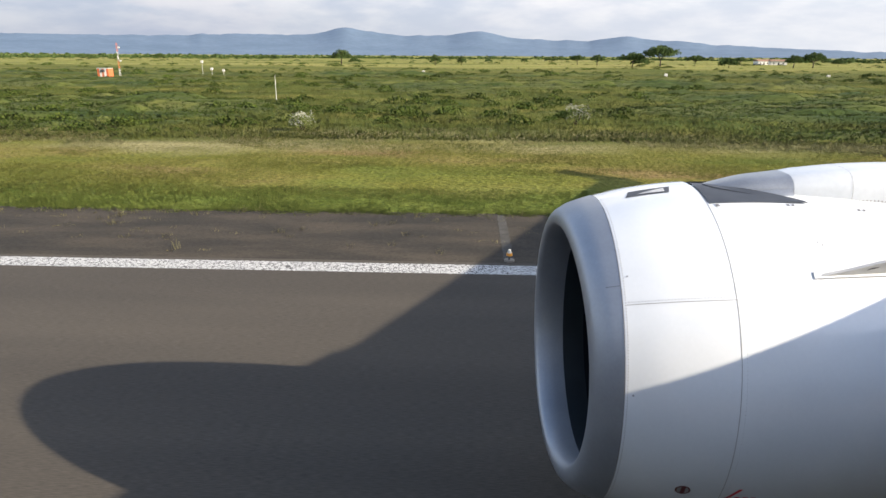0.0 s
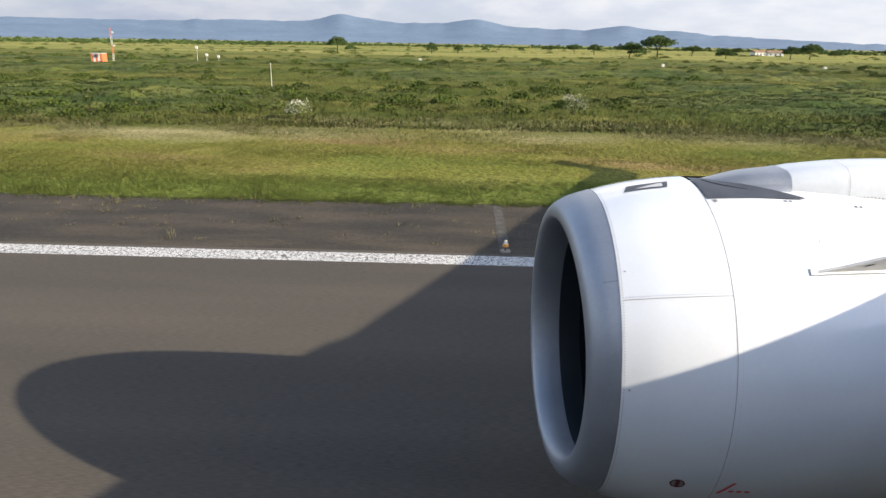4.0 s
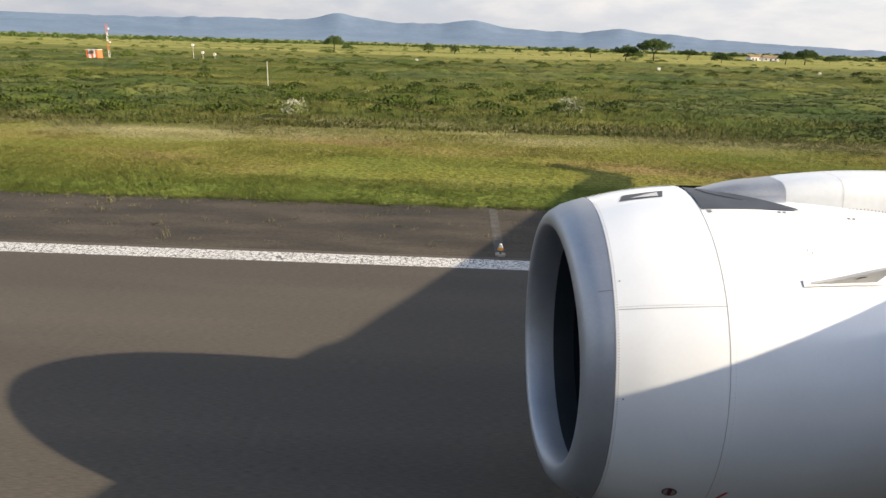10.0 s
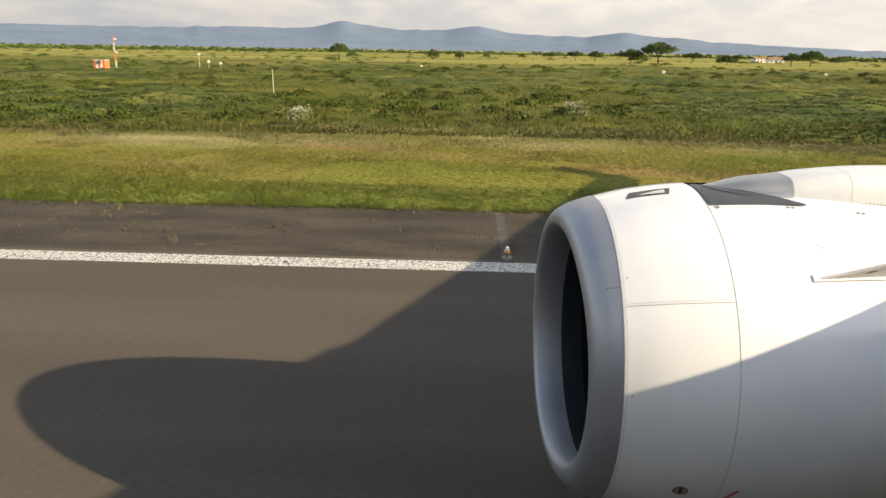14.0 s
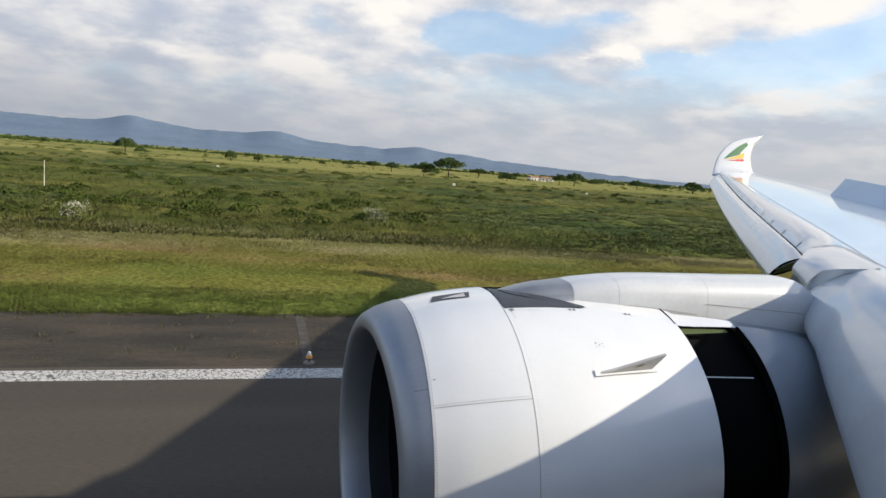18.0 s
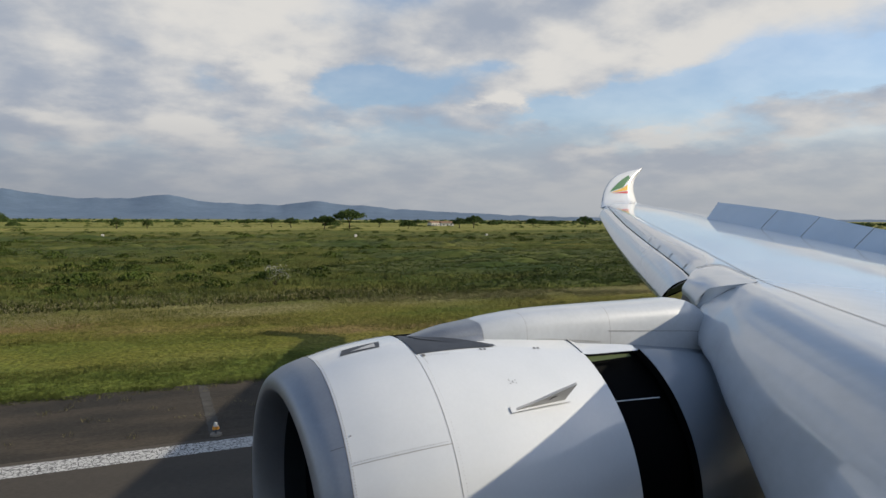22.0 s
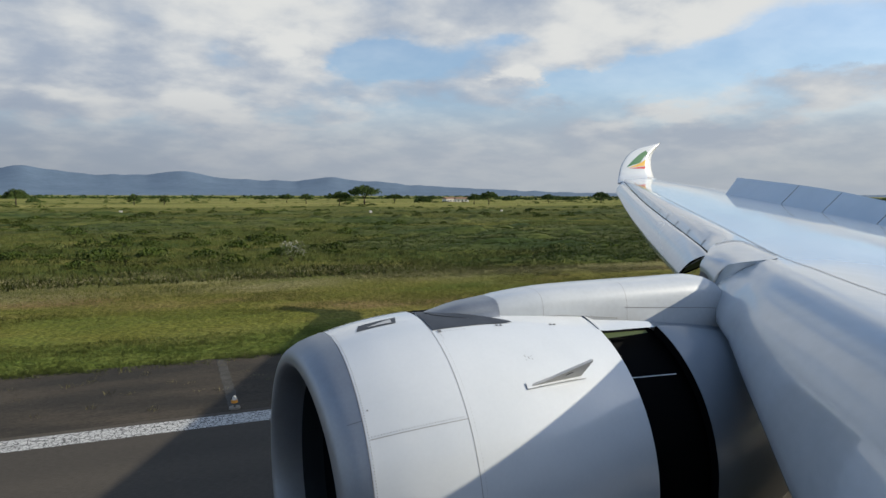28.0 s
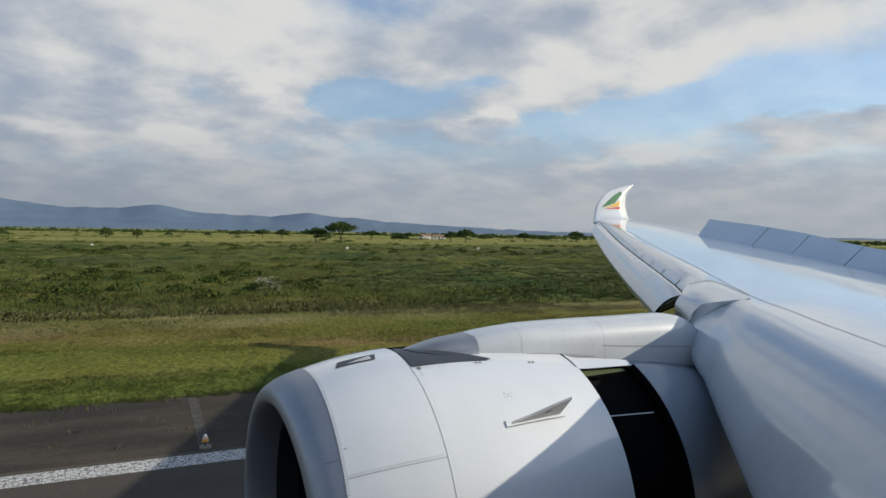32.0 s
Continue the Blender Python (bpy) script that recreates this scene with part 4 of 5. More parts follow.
SHOULDER = material("shoulder_asphalt", (0.038, 0.034, 0.028), 0.95, second=(0.072, 0.059, 0.044), scale=0.8, fine=(30, 0.35), bump=0.6, bump_scale=60, stretch=(0.3, 1, 1))


def slab(name, y0, y1, z, mat, label, category):
    ys = [y0 + (y1 - y0) * i / 4 for i in range(5)]
    xs = [-1500, -300, -60, 0, 60, 300, 1500]
    vv = [(x, y, z) for y in ys for x in xs] + [(x, y, -0.3) for y in (y0, y1) for x in xs]
    n = len(xs)
    ff = [(j * n + i, j * n + i + 1, (j + 1) * n + i + 1, (j + 1) * n + i) for j in range(4) for i in range(n - 1)]
    ff += [(5 * n + i, 5 * n + i + 1, i + 1, i) for i in range(n - 1)] + [(4 * n + i, 4 * n + i + 1, 6 * n + i + 1, 6 * n + i) for i in range(n - 1)]
    return tagged(mesh(name, vv, ff, mat, smooth=False), label, category, kind="structure")


runway = slab("road", -25.0, 19.1, 0.0, ASPHALT, "dark grey asphalt runway surface", "runway")
slab("pavement", 19.104, GRASS_Y, -0.012, SHOULDER, "dark weathered asphalt runway shoulder with weeds", "runway shoulder")


def paint_material():
    """Worn white road paint with fine cracks that let the asphalt through."""
    m = bpy.data.materials.new("cracked_white_paint")
    m.use_nodes = True
    t = m.node_tree
    b = t.nodes["Principled BSDF"]
    b.inputs["Roughness"].default_value = 0.8
    tc = t.nodes.new("ShaderNodeTexCoord")
    vo = t.nodes.new("ShaderNodeTexVoronoi")
    vo.feature = "DISTANCE_TO_EDGE"
    vo.inputs["Scale"].default_value = 7.5
    t.links.new(tc.outputs["Object"], vo.inputs["Vector"])
    no = t.nodes.new("ShaderNodeTexNoise")
    no.inputs["Scale"].default_value, no.inputs["Detail"].default_value = 9.0, 6.0
    t.links.new(tc.outputs["Object"], no.inputs["Vector"])
    mr = t.nodes.new("ShaderNodeMapRange")
    mr.inputs[1].default_value, mr.inputs[2].default_value = 0.02, 0.09
    t.links.new(vo.outputs["Distance"], mr.inputs[0])
    nr = t.nodes.new("ShaderNodeMapRange")
    nr.inputs[1].default_value, nr.inputs[2].default_value = 0.36, 0.46
    t.links.new(no.outputs["Fac"], nr.inputs[0])
    mu = t.nodes.new("ShaderNodeMath")
    mu.operation = "MULTIPLY"
    t.links.new(mr.outputs[0], mu.inputs[0])
    t.links.new(nr.outputs[0], mu.inputs[1])
    mx = t.nodes.new("ShaderNodeMixRGB")
    mx.inputs[1].default_value, mx.inputs[2].default_value = (0.09, 0.085, 0.08, 1), (0.54, 0.53, 0.50, 1)
    t.links.new(mu.outputs[0], mx.inputs[0])
    t.links.new(mx.outputs[0], b.inputs["Base Color"])
    return m


PAINT = paint_material()
lx = [-400 + 4 * i for i in range(201)]
vv = [(x, LINE_Y - 0.43 + 0.012 * noise.noise(Vector((x, 0, 0))), 0.005) for x in lx] + [(x, LINE_Y + 0.43 + 0.012 * noise.noise(Vector((x, 5, 0))), 0.005) for x in lx]
edge_line = tagged(mesh("edge_marking", vv, [(i, i + 1, 202 + i, 201 + i) for i in range(200)], PAINT, smooth=False), "worn white painted line along the runway edge", "marking", kind="structure")

# ---- vegetation ----
rng = np.random.default_rng(7)


def leaf_material(name, a, b2, rough=0.8, up=0.0):
    """Leaf colours that vary from leaf to leaf and in wide drifts; up: how far the sward's upward normal replaces a blade's own."""
    m = bpy.data.materials.new(name)
    m.use_nodes = True
    t = m.node_tree
    p = t.nodes["Principled BSDF"]
    p.inputs["Roughness"].default_value = rough
    p.inputs["Specular IOR Level"].default_value = 0.08
    p.inputs["Subsurface Weight"].default_value = 0.0
    r = t.nodes.new("ShaderNodeValToRGB")
    r.color_ramp.elements[0].color, r.color_ramp.elements[1].color = (*a, 1), (*b2, 1)
    t.links.new(t.nodes.new("ShaderNodeNewGeometry").outputs["Random Per Island"], r.inputs[0])
    n = t.nodes.new("ShaderNodeTexNoise")
    n.inputs["Scale"].default_value, n.inputs["Detail"].default_value = 0.09, 5.0
    tc = t.nodes.new("ShaderNodeTexCoord")
    t.links.new(tc.outputs["Object"], n.inputs["Vector"])
    mr = t.nodes.new("ShaderNodeMapRange")
    mr.inputs[1].default_value, mr.inputs[2].default_value, mr.inputs[3].default_value, mr.inputs[4].default_value = 0.3, 0.7, 0.62, 1.4
    t.links.new(n.outputs["Fac"], mr.inputs[0])
    s = t.nodes.new("ShaderNodeVectorMath")
    s.operation = "SCALE"
    t.links.new(r.outputs[0], s.inputs[0])
    t.links.new(mr.outputs[0], s.inputs["Scale"])
    t.links.new(s.outputs[0], p.inputs["Base Color"])
    if up:
        geo = t.nodes.new("ShaderNodeNewGeometry")
        mixn = t.nodes.new("ShaderNodeMix")
        mixn.data_type = "VECTOR"
        mixn.inputs["Factor"].default_value = up
        t.links.new(geo.outputs["Normal"], mixn.inputs[4])
        mixn.inputs[5].default_value = (0.0, 0.0, 1.0)
        nrm = t.nodes.new("ShaderNodeVectorMath")
        nrm.operation = "NORMALIZE"
        t.links.new(mixn.outputs[1], nrm.inputs[0])
        t.links.new(nrm.outputs[0], p.inputs["Normal"])
    return m


def raw_mesh(name, verts, tris, mat):
    """Triangles from arrays."""
    d = bpy.data.meshes.new(name)
    verts, tris = np.asarray(verts, np.float32), np.asarray(tris, np.int32)
    d.vertices.add(len(verts))
    d.vertices.foreach_set("co", verts.ravel())
    d.loops.add(tris.size)
    d.loops.foreach_set("vertex_index", tris.ravel())
    d.polygons.add(len(tris))
    d.polygons.foreach_set("loop_start", np.arange(0, tris.size, 3, dtype=np.int32))
    d.materials.append(mat)
    d.update(calc_edges=True)
    return new(name, d)


def scatter(n, y0, y1, left, right, power=1.0):
    """Places between y0 and y1 in the fan that opens outwards."""
    y = y0 + (y1 - y0) * rng.random(n) ** power
    x = -left * y - 4 + rng.random(n) * ((left + right) * y + 8)
    return x, y


def land(x, y):
    return swell(x, y)


def blades(name, x, y, z, h, w, lean, mat, per=4, spread=0.12):
    """Tufts of narrow upright blades."""
    n = len(x)
    x, y, z, h = (np.repeat(a, per) for a in (x, y, z, h))
    x = x + rng.normal(0, spread, n * per)
    y = y + rng.normal(0, spread, n * per)
    q = rng.random(n * per) * math.pi * 2
    h = h * (0.6 + 0.6 * rng.random(n * per))
    wx, wy = np.cos(q) * w, np.sin(q) * w
    tx, ty = rng.normal(0, lean, n * per) * h, rng.normal(0, lean, n * per) * h
    verts = np.empty((n * per, 3, 3))
    verts[:, 0] = np.stack([x - wx, y - wy, z - 0.03], 1)
    verts[:, 1] = np.stack([x + wx, y + wy, z - 0.03], 1)
    verts[:, 2] = np.stack([x + tx, y + ty, z + h], 1)
    return raw_mesh(name, verts.reshape(-1, 3), np.arange(n * per * 3).reshape(-1, 3), mat)


def clumps(name, x, y, z, r, h, leaves, leaf, mat):
    """Low bushes: many small leaves on uneven domes."""
    n = len(x)
    th = rng.random((n, leaves)) * 2 * math.pi
    cz = rng.random((n, leaves)) ** 0.8
    rad = (1 - cz**2) ** 0.5 * (0.55 + 0.5 * rng.random((n, leaves)))
    px = x[:, None] + r[:, None] * rad * np.cos(th)
    py = y[:, None] + r[:, None] * rad * np.sin(th)
    pz = z[:, None] + h[:, None] * cz * (0.7 + 0.4 * rng.random((n, leaves)))
    size = leaf * np.maximum(r, 0.3)[:, None] * (0.6 + 0.8 * rng.random((n, leaves)))
    c = np.stack([px, py, pz], -1).reshape(-1, 3)
    s = size.reshape(-1, 1)
    a = rng.normal(0, 1, (len(c), 3))
    a /= np.linalg.norm(a, axis=1, keepdims=True)
    b = np.cross(a, rng.normal(0, 1, (len(c), 3)))
    b /= np.linalg.norm(b, axis=1, keepdims=True)
    verts = np.stack([c - a * s, c + b * s * 0.7, c + a * s, c - b * s * 0.7], 1).reshape(-1, 3)
    k = np.arange(len(c))[:, None] * 4
    tris = np.concatenate([k + [0, 1, 2], k + [0, 2, 3]])
    return raw_mesh(name, verts, tris, mat)


G_NEAR = leaf_material("verge_blades", (0.115, 0.155, 0.028), (0.19, 0.22, 0.05), up=0.95)
G_MID = leaf_material("meadow_blades", (0.108, 0.122, 0.022), (0.17, 0.163, 0.04), up=0.92)
G_DRY = leaf_material("dry_blades", (0.19, 0.18, 0.07), (0.34, 0.295, 0.14), up=0.95)
G_ROUGH = leaf_material("rough_blades", (0.085, 0.108, 0.022), (0.155, 0.155, 0.042), up=0.92)
BUSH = leaf_material("scrub_leaves", (0.05, 0.078, 0.014), (0.08, 0.104, 0.02), up=0.92)
BUSH_SOFT = leaf_material("bush_leaves", (0.045, 0.075, 0.014), (0.10, 0.125, 0.024), up=0.7)
BUSH_PALE = leaf_material("pale_leaves", (0.09, 0.12, 0.03), (0.17, 0.18, 0.06), up=0.6)
TREE_LEAF = leaf_material("acacia_leaves", (0.04, 0.07, 0.02), (0.085, 0.115, 0.034), up=0.2)
BLOSSOM = leaf_material("white_blossom", (0.35, 0.36, 0.28), (0.6, 0.6, 0.5))
BARK = material("bark", (0.07, 0.055, 0.042), 0.95, second=(0.11, 0.09, 0.07), scale=3.0, bump=0.8, bump_scale=12)


def stuff(ob, label, category="grass"):
    return tagged(ob, label, category, kind="stuff")


def hummock(x, y):
    """Height of the scrub's canopy above the land, below nought where it opens."""
    big = value_noise(x * 0.022, y * 0.05, 11) + 0.7 * value_noise(x * 0.06, y * 0.13, 12)
    lump = np.clip(value_noise(x * 0.22, y * 0.3, 17) - 0.25, 0, 1) * 1.1
    small = 0.42 * value_noise(x * 0.30, y * 0.38, 13) + 0.20 * value_noise(x * 0.7, y * 0.8, 14) + 0.05 * value_noise(x * 1.9, y * 1.9, 15)
    edge = np.clip((y - 52.0 - 2.5 * value_noise(x * 0.1, y * 0.0, 16)) / 3, -1, 0) * 3 + np.clip((215 - y) / 60, -1, 0.0)
    return 0.5 * big + 0.42 * small + lump * (0.4 + 0.5 * np.clip(big, -0.8, 1)) - 0.06 + edge


# ragged grass along the shoulder: drifts of long and short tufts
x, y = scatter(20000, GRASS_Y - 0.35, 30.5, 0.75, 1.0, 1.15)
keep = (y > GRASS_Y + 0.30 * value_noise(x * 1.3, 0 * x, 21) + 0.18 * value_noise(x * 4, 0 * x, 22)) & (rng.random(len(x)) < 0.75 + 0.4 * value_noise(x * 0.5, y * 0.8, 23))
x, y = x[keep], y[keep]
tall = (0.05 + 0.11 * rng.random(len(x))) * (1.0 + 0.45 * value_noise(x * 0.35, y * 0.6, 24)) * np.clip(1.25 - (y - GRASS_Y) * 0.10, 0.6, 1.2)
stuff(blades("verge_grass", x, y, land(x, y), tall, 0.012, 0.42, G_NEAR, 6, 0.14), "ragged bright green grass at the shoulder's edge")
x = -40 + 100 * rng.random(16000)
y = GRASS_Y - 0.10 + 0.22 * rng.normal(0, 1, len(x)) + 0.12 * value_noise(x * 0.9, 0 * x, 61)
keep = rng.random(len(x)) < 0.45 + 0.55 * value_noise(x * 1.7, y * 2, 62)
x, y = x[keep], y[keep]
stuff(blades("edge_tufts", x, y, np.full(len(x), -0.012), 0.05 + 0.12 * rng.random(len(x)) ** 2, 0.010, 0.7, G_NEAR, 6, 0.05), "ragged tufts creeping over the shoulder's edge")
x, y = scatter(52000, 28, 49.5, 0.75, 1.0)
keep = (value_noise(x * 0.05, y * 0.16, 71) + 0.5 * value_noise(x * 0.2, y * 0.4, 72) < 0.2) | (rng.random(len(x)) < 0.25)
x, y = x[keep], y[keep]
tall = (0.04 + 0.07 * rng.random(len(x))) * (1.0 + 0.5 * value_noise(x * 0.2, y * 0.35, 25))
stuff(blades("meadow_grass", x, y, land(x, y), tall, 0.018, 0.6, G_MID, 4, 0.16), "short yellow-green mown grass")
x, y = scatter(20000, 43, 57, 0.75, 1.0)
keep = value_noise(x * 0.05, y * 0.12, 26) + 0.5 * value_noise(x * 0.3, y * 0.4, 27) > -0.3 + np.abs(y - 49) * 0.07
x, y = x[keep], y[keep]
stuff(blades("dry_grass", x, y, land(x, y), 0.08 + 0.16 * rng.random(len(x)), 0.022, 0.9, G_DRY, 3, 0.3), "tall dry pale grass along the scrub's edge")
# the scrub's canopy as a closed uneven surface, with loose leaves on it
NY, NX = 250, 560
ys = 43 + 194 * (np.arange(NY) / (NY - 1)) ** 1.35
us = np.arange(NX) / (NX - 1)
cy = np.repeat(ys, NX)
cx = np.tile(us, NY) * (1.8 * cy + 10) - 0.78 * cy - 5
cx = cx + 0.15 * value_noise(cx * 3, cy * 3, 31)
cz = land(cx, cy) + np.clip(hummock(cx, cy), -0.35, 1.6)
k = (np.arange(NY - 1)[:, None] * NX + np.arange(NX - 1)[None, :]).ravel()
SCRUB = material("scrub_canopy", (0.038, 0.062, 0.012), 0.95, second=(0.122, 0.126, 0.031), scale=0.11, fine=(1.6, 0.22), bump=0.8, bump_scale=2.5, stretch=(0.35, 1, 1))
canopy = raw_mesh("scrub", np.stack([cx, cy, cz], 1), np.concatenate([np.stack([k, k + 1, k + NX + 1], 1), np.stack([k, k + NX + 1, k + NX], 1)]), SCRUB)
canopy.data.polygons.foreach_set("use_smooth", [True] * len(canopy.data.polygons))
stuff(canopy, "dense green low scrub in uneven hummocks", "scrub")
x, y = scatter(80000, 46, 225, 0.75, 1.0, 1.45)
h = hummock(x, y)
keep = h > 0.0
x, y, h = x[keep], y[keep], h[keep]
one = np.full(len(x), 0.3)
stuff(clumps("scrub_leaves", x, y, land(x, y) + np.clip(h, 0, 1.6), one, one * 0.5, 3, 0.30, BUSH), "loose green leaves and twigs of the scrub", "scrub")
x, y = scatter(45000, 49, 240, 0.75, 1.0, 1.35)
keep = hummock(x, y) < 0.12
x, y = x[keep], y[keep]
stuff(blades("rough_grass", x, y, land(x, y), 0.12 + 0.25 * rng.random(len(x)), 0.05, 0.8, G_ROUGH, 5, 0.5), "rough knee-high grass between the bushes")
x, y = scatter(240, 56, 300, 0.75, 1.0, 1.2)
big = 0.3 + 0.6 * rng.random(len(x)) ** 2
stuff(clumps("pale_scrub", x, y, land(x, y) + 0.2, big * 1.3, big * 0.9, 140, 0.08, BUSH_PALE), "pale green flowering low bushes", "scrub")
x, y = scatter(1700, 52, 300, 0.75, 1.0, 1.2)
keep = value_noise(x * 0.03, y * 0.06, 51) + 0.6 * value_noise(x * 0.15, y * 0.2, 52) > 0.0
x, y = x[keep], y[keep]
big = 0.35 + 0.9 * rng.random(len(x)) ** 2.5
stuff(clumps("low_bushes", x, y, land(x, y) + 0.05, big * 1.4, big * 0.7, 190, 0.085, BUSH_SOFT), "rounded dark green low bushes", "scrub")
x, y = scatter(3200, 190, 950, 0.8, 1.6, 1.0)
keep = value_noise(x * 0.012, y * 0.02, 41) + 0.5 * value_noise(x * 0.05, y * 0.08, 42) > 0.15
x, y = x[keep], y[keep]
big = 0.4 + 1.3 * rng.random(len(x)) ** 3
stuff(clumps("scattered_shrubs", x, y, land(x, y) - 0.1, big * 2.0, big * 0.8, 130, 0.085, BUSH_SOFT), "scattered dark shrubs on the plain", "scrub")
x, y = scatter(420, 1000, 2600, 0.9, 1.2, 0.9)
big = 1.8 + 2.6 * rng.random(len(x)) ** 2
stuff(clumps("far_woods", x, y, np.zeros(len(x)) - 0.2, big * 1.8, big * 1.1, 40, 0.30, TREE_LEAF), "distant scattered dark trees below the hills", "woods")
a = np.radians(np.concatenate([24 + 50 * rng.random(1500), -40 + 24 * rng.random(500), -40 + 66 * rng.random(1400)]))
d = np.concatenate([800 + 900 * rng.random(2000), 950 + 260 * rng.random(1400)])
x, y = d * np.sin(a), d * np.cos(a)
big = 1.0 + 1.7 * rng.random(len(x)) ** 3
stuff(clumps("thicket", x, y, np.zeros(len(x)) - 0.2, big * 1.8, big * 1.15, 40, 0.30, TREE_LEAF), "dark thicket at the far end of the plain", "woods")
# weeds on the shoulder
x, y = scatter(220, 19.3, GRASS_Y, 0.75, 1.0, 0.5)
stuff(blades("shoulder_weeds", x, y, np.zeros(len(x)), 0.05 + 0.28 * rng.random(len(x)) ** 3, 0.008, 0.5, G_DRY, 14, 0.10), "small weeds in the cracks of the shoulder")


def acacia(name, tall, wide, seed, flat_top=0.42):
    """A savanna tree: forked trunk, spreading limbs, broken umbrella crown."""
    r = random.Random(seed)
    ob = thing(name, "dark green flat-topped acacia standing alone in the grass", "tree", group="savanna trees")
    bm = bmesh.new()
    fork = Vector((r.uniform(-0.3, 0.3), r.uniform(-0.3, 0.3), tall * 0.34))
    tube(bm, (0, 0, -0.2), fork, tall * 0.035, tall * 0.026, 9)
    ends = []
    for k in range(7):
        a = k * 0.9 + r.uniform(-0.3, 0.3)
        far = wide * 0.5 * r.uniform(0.45, 0.85)
        mid = fork + Vector((math.cos(a) * far * 0.5, math.sin(a) * far * 0.5, tall * r.uniform(0.16, 0.26)))
        end = Vector((math.cos(a) * far, math.sin(a) * far, tall * r.uniform(0.66, 0.86)))
        tube(bm, fork, mid, tall * 0.016, tall * 0.011, 6)
        tube(bm, mid, end, tall * 0.011, tall * 0.004, 6)
        ends.append(end)
    part("trunk", bm, BARK, ob, smooth=True)
    n = 60
    local = np.random.default_rng(seed)
    a = local.random(n) * 2 * math.pi
    d = wide * 0.5 * local.random(n) ** 0.55
    cx, cy = d * np.cos(a), d * np.sin(a) * 0.9
    cz = tall * (1 - flat_top * (0.30 + 0.55 * (d / (wide * 0.5)) ** 2)) * (0.74 + 0.28 * local.random(n)) - tall * 0.08
    size = wide * (0.10 + 0.06 * local.random(n))
    crown = clumps("crown", cx, cy, cz, size, size * 1.0, 70, 0.17, TREE_LEAF)
    crown.parent = ob
    return ob


kinds = [acacia("acacia_tree", 9.5, 13.0, 3), acacia("acacia_tree", 8.5, 9.0, 5, 0.6), acacia("acacia_tree", 6.0, 10.0, 8), acacia("acacia_tree", 7.5, 6.0, 13, 0.8), acacia("acacia_tree", 5.0, 9.0, 21, 0.75)]
# azimuth, distance, kind, size, turn
TREES = ((-10.9, 430, 1, 1.25, 0), (-9.8, 470, 4, 0.9, 50), (-3.0, 420, 3, 1.2, 40), (-0.8, 440, 3, 1.1, 90), (1.5, 560, 4, 0.7, 20), (4.5, 520, 3, 0.8, 10), (8.9, 500, 2, 1.1, 70), (10.5, 440, 1, 0.95, 120),
         (13.3, 400, 2, 1.35, 200), (13.9, 420, 4, 1.2, 15), (15.5, 390, 0, 1.3, 20), (18.1, 480, 2, 1.1, 160), (20.6, 410, 4, 1.25, 210), (21.4, 520, 2, 0.9, 75), (25.1, 420, 1, 1.0, 300), (26.4, 440, 0, 0.95, 330),
         (28.0, 560, 4, 1.1, 35), (31.6, 520, 2, 1.2, 15), (33.2, 600, 4, 1.2, 75), (36.0, 560, 0, 1.0, 130), (-17.0, 700, 4, 1.1, 15), (-25.0, 660, 2, 1.0, 75), (-30.0, 640, 4, 1.1, 30), (6.6, 640, 4, 1.0, 140))
used = set()
for az, dist, k, s, q in TREES:
    a = radians(az)
    m = pose(dist * math.sin(a), dist * math.cos(a), float(swell(dist * math.sin(a), dist * math.cos(a))) - 0.1, 0, 0, q)
    if k not in used:
        used.add(k)
        kinds[k].scale = (s, s, s)
        kinds[k].matrix_basis = m @ Matrix.Diagonal((s, s, s, 1))
    else:
        old = tuple(kinds[k].scale)
        kinds[k].scale = (s, s, s)
        copy_thing(kinds[k], m)
        kinds[k].scale = old

# ---- houses far across the plain ----
H_WALL = material("whitewashed_wall", (0.82, 0.79, 0.73), 0.85, second=(0.66, 0.62, 0.55), scale=0.8, fine=(6, 0.08))
H_ROOF = material("rusty_roof", (0.22, 0.12, 0.07), 0.7, second=(0.30, 0.18, 0.11), scale=1.0)
H_DARK = material("dark_opening", (0.03, 0.03, 0.035), 0.4)


def house(name, long, deep, high, label):
    ob = thing(name, label, "house", group="houses on the plain")
    bm = bmesh.new()
    box(bm, (-long / 2, -deep / 2, -0.3), (long / 2, deep / 2, high))
    part("wall", bm, H_WALL, ob)
    bm = bmesh.new()
    e = 0.5
    pts = [(-long / 2 - e, -deep / 2 - e, high + 0.004), (long / 2 + e, -deep / 2 - e, high + 0.004), (long / 2 + e, 0, high + 1.3), (-long / 2 - e, 0, high + 1.3), (long / 2 + e, deep / 2 + e, high + 0.004), (-long / 2 - e, deep / 2 + e, high + 0.004)]
    vs = [bm.verts.new(p) for p in pts]
    for q in ((0, 1, 2, 3), (3, 2, 4, 5), (0, 3, 5), (1, 4, 2), (0, 5, 4, 1)):
        bm.faces.new([vs[i] for i in q])
    part("roof", bm, H_ROOF, ob)
    for k in range(3):
        bm = bmesh.new()
        x0 = -long / 2 + long * (k + 0.65) / 3.4
        low = 0.0 if k == 1 else 1.0
        box(bm, (x0 - 0.55, -deep / 2 - 0.03, low), (x0 + 0.55, -deep / 2 + 0.05, 2.1))
        part("door" if k == 1 else "window", bm, H_DARK, ob)
    return ob


for az, dist, long, q in ((22.9, 560, 9.5, 12), (24.0, 555, 11.0, -8)):
    a = radians(az)
    ob = house("house", long, 6.0, 3.0, "small whitewashed house with a rusty brown roof")
    ob.matrix_basis = pose(dist * math.sin(a), dist * math.cos(a), -0.1, 0, 0, q)

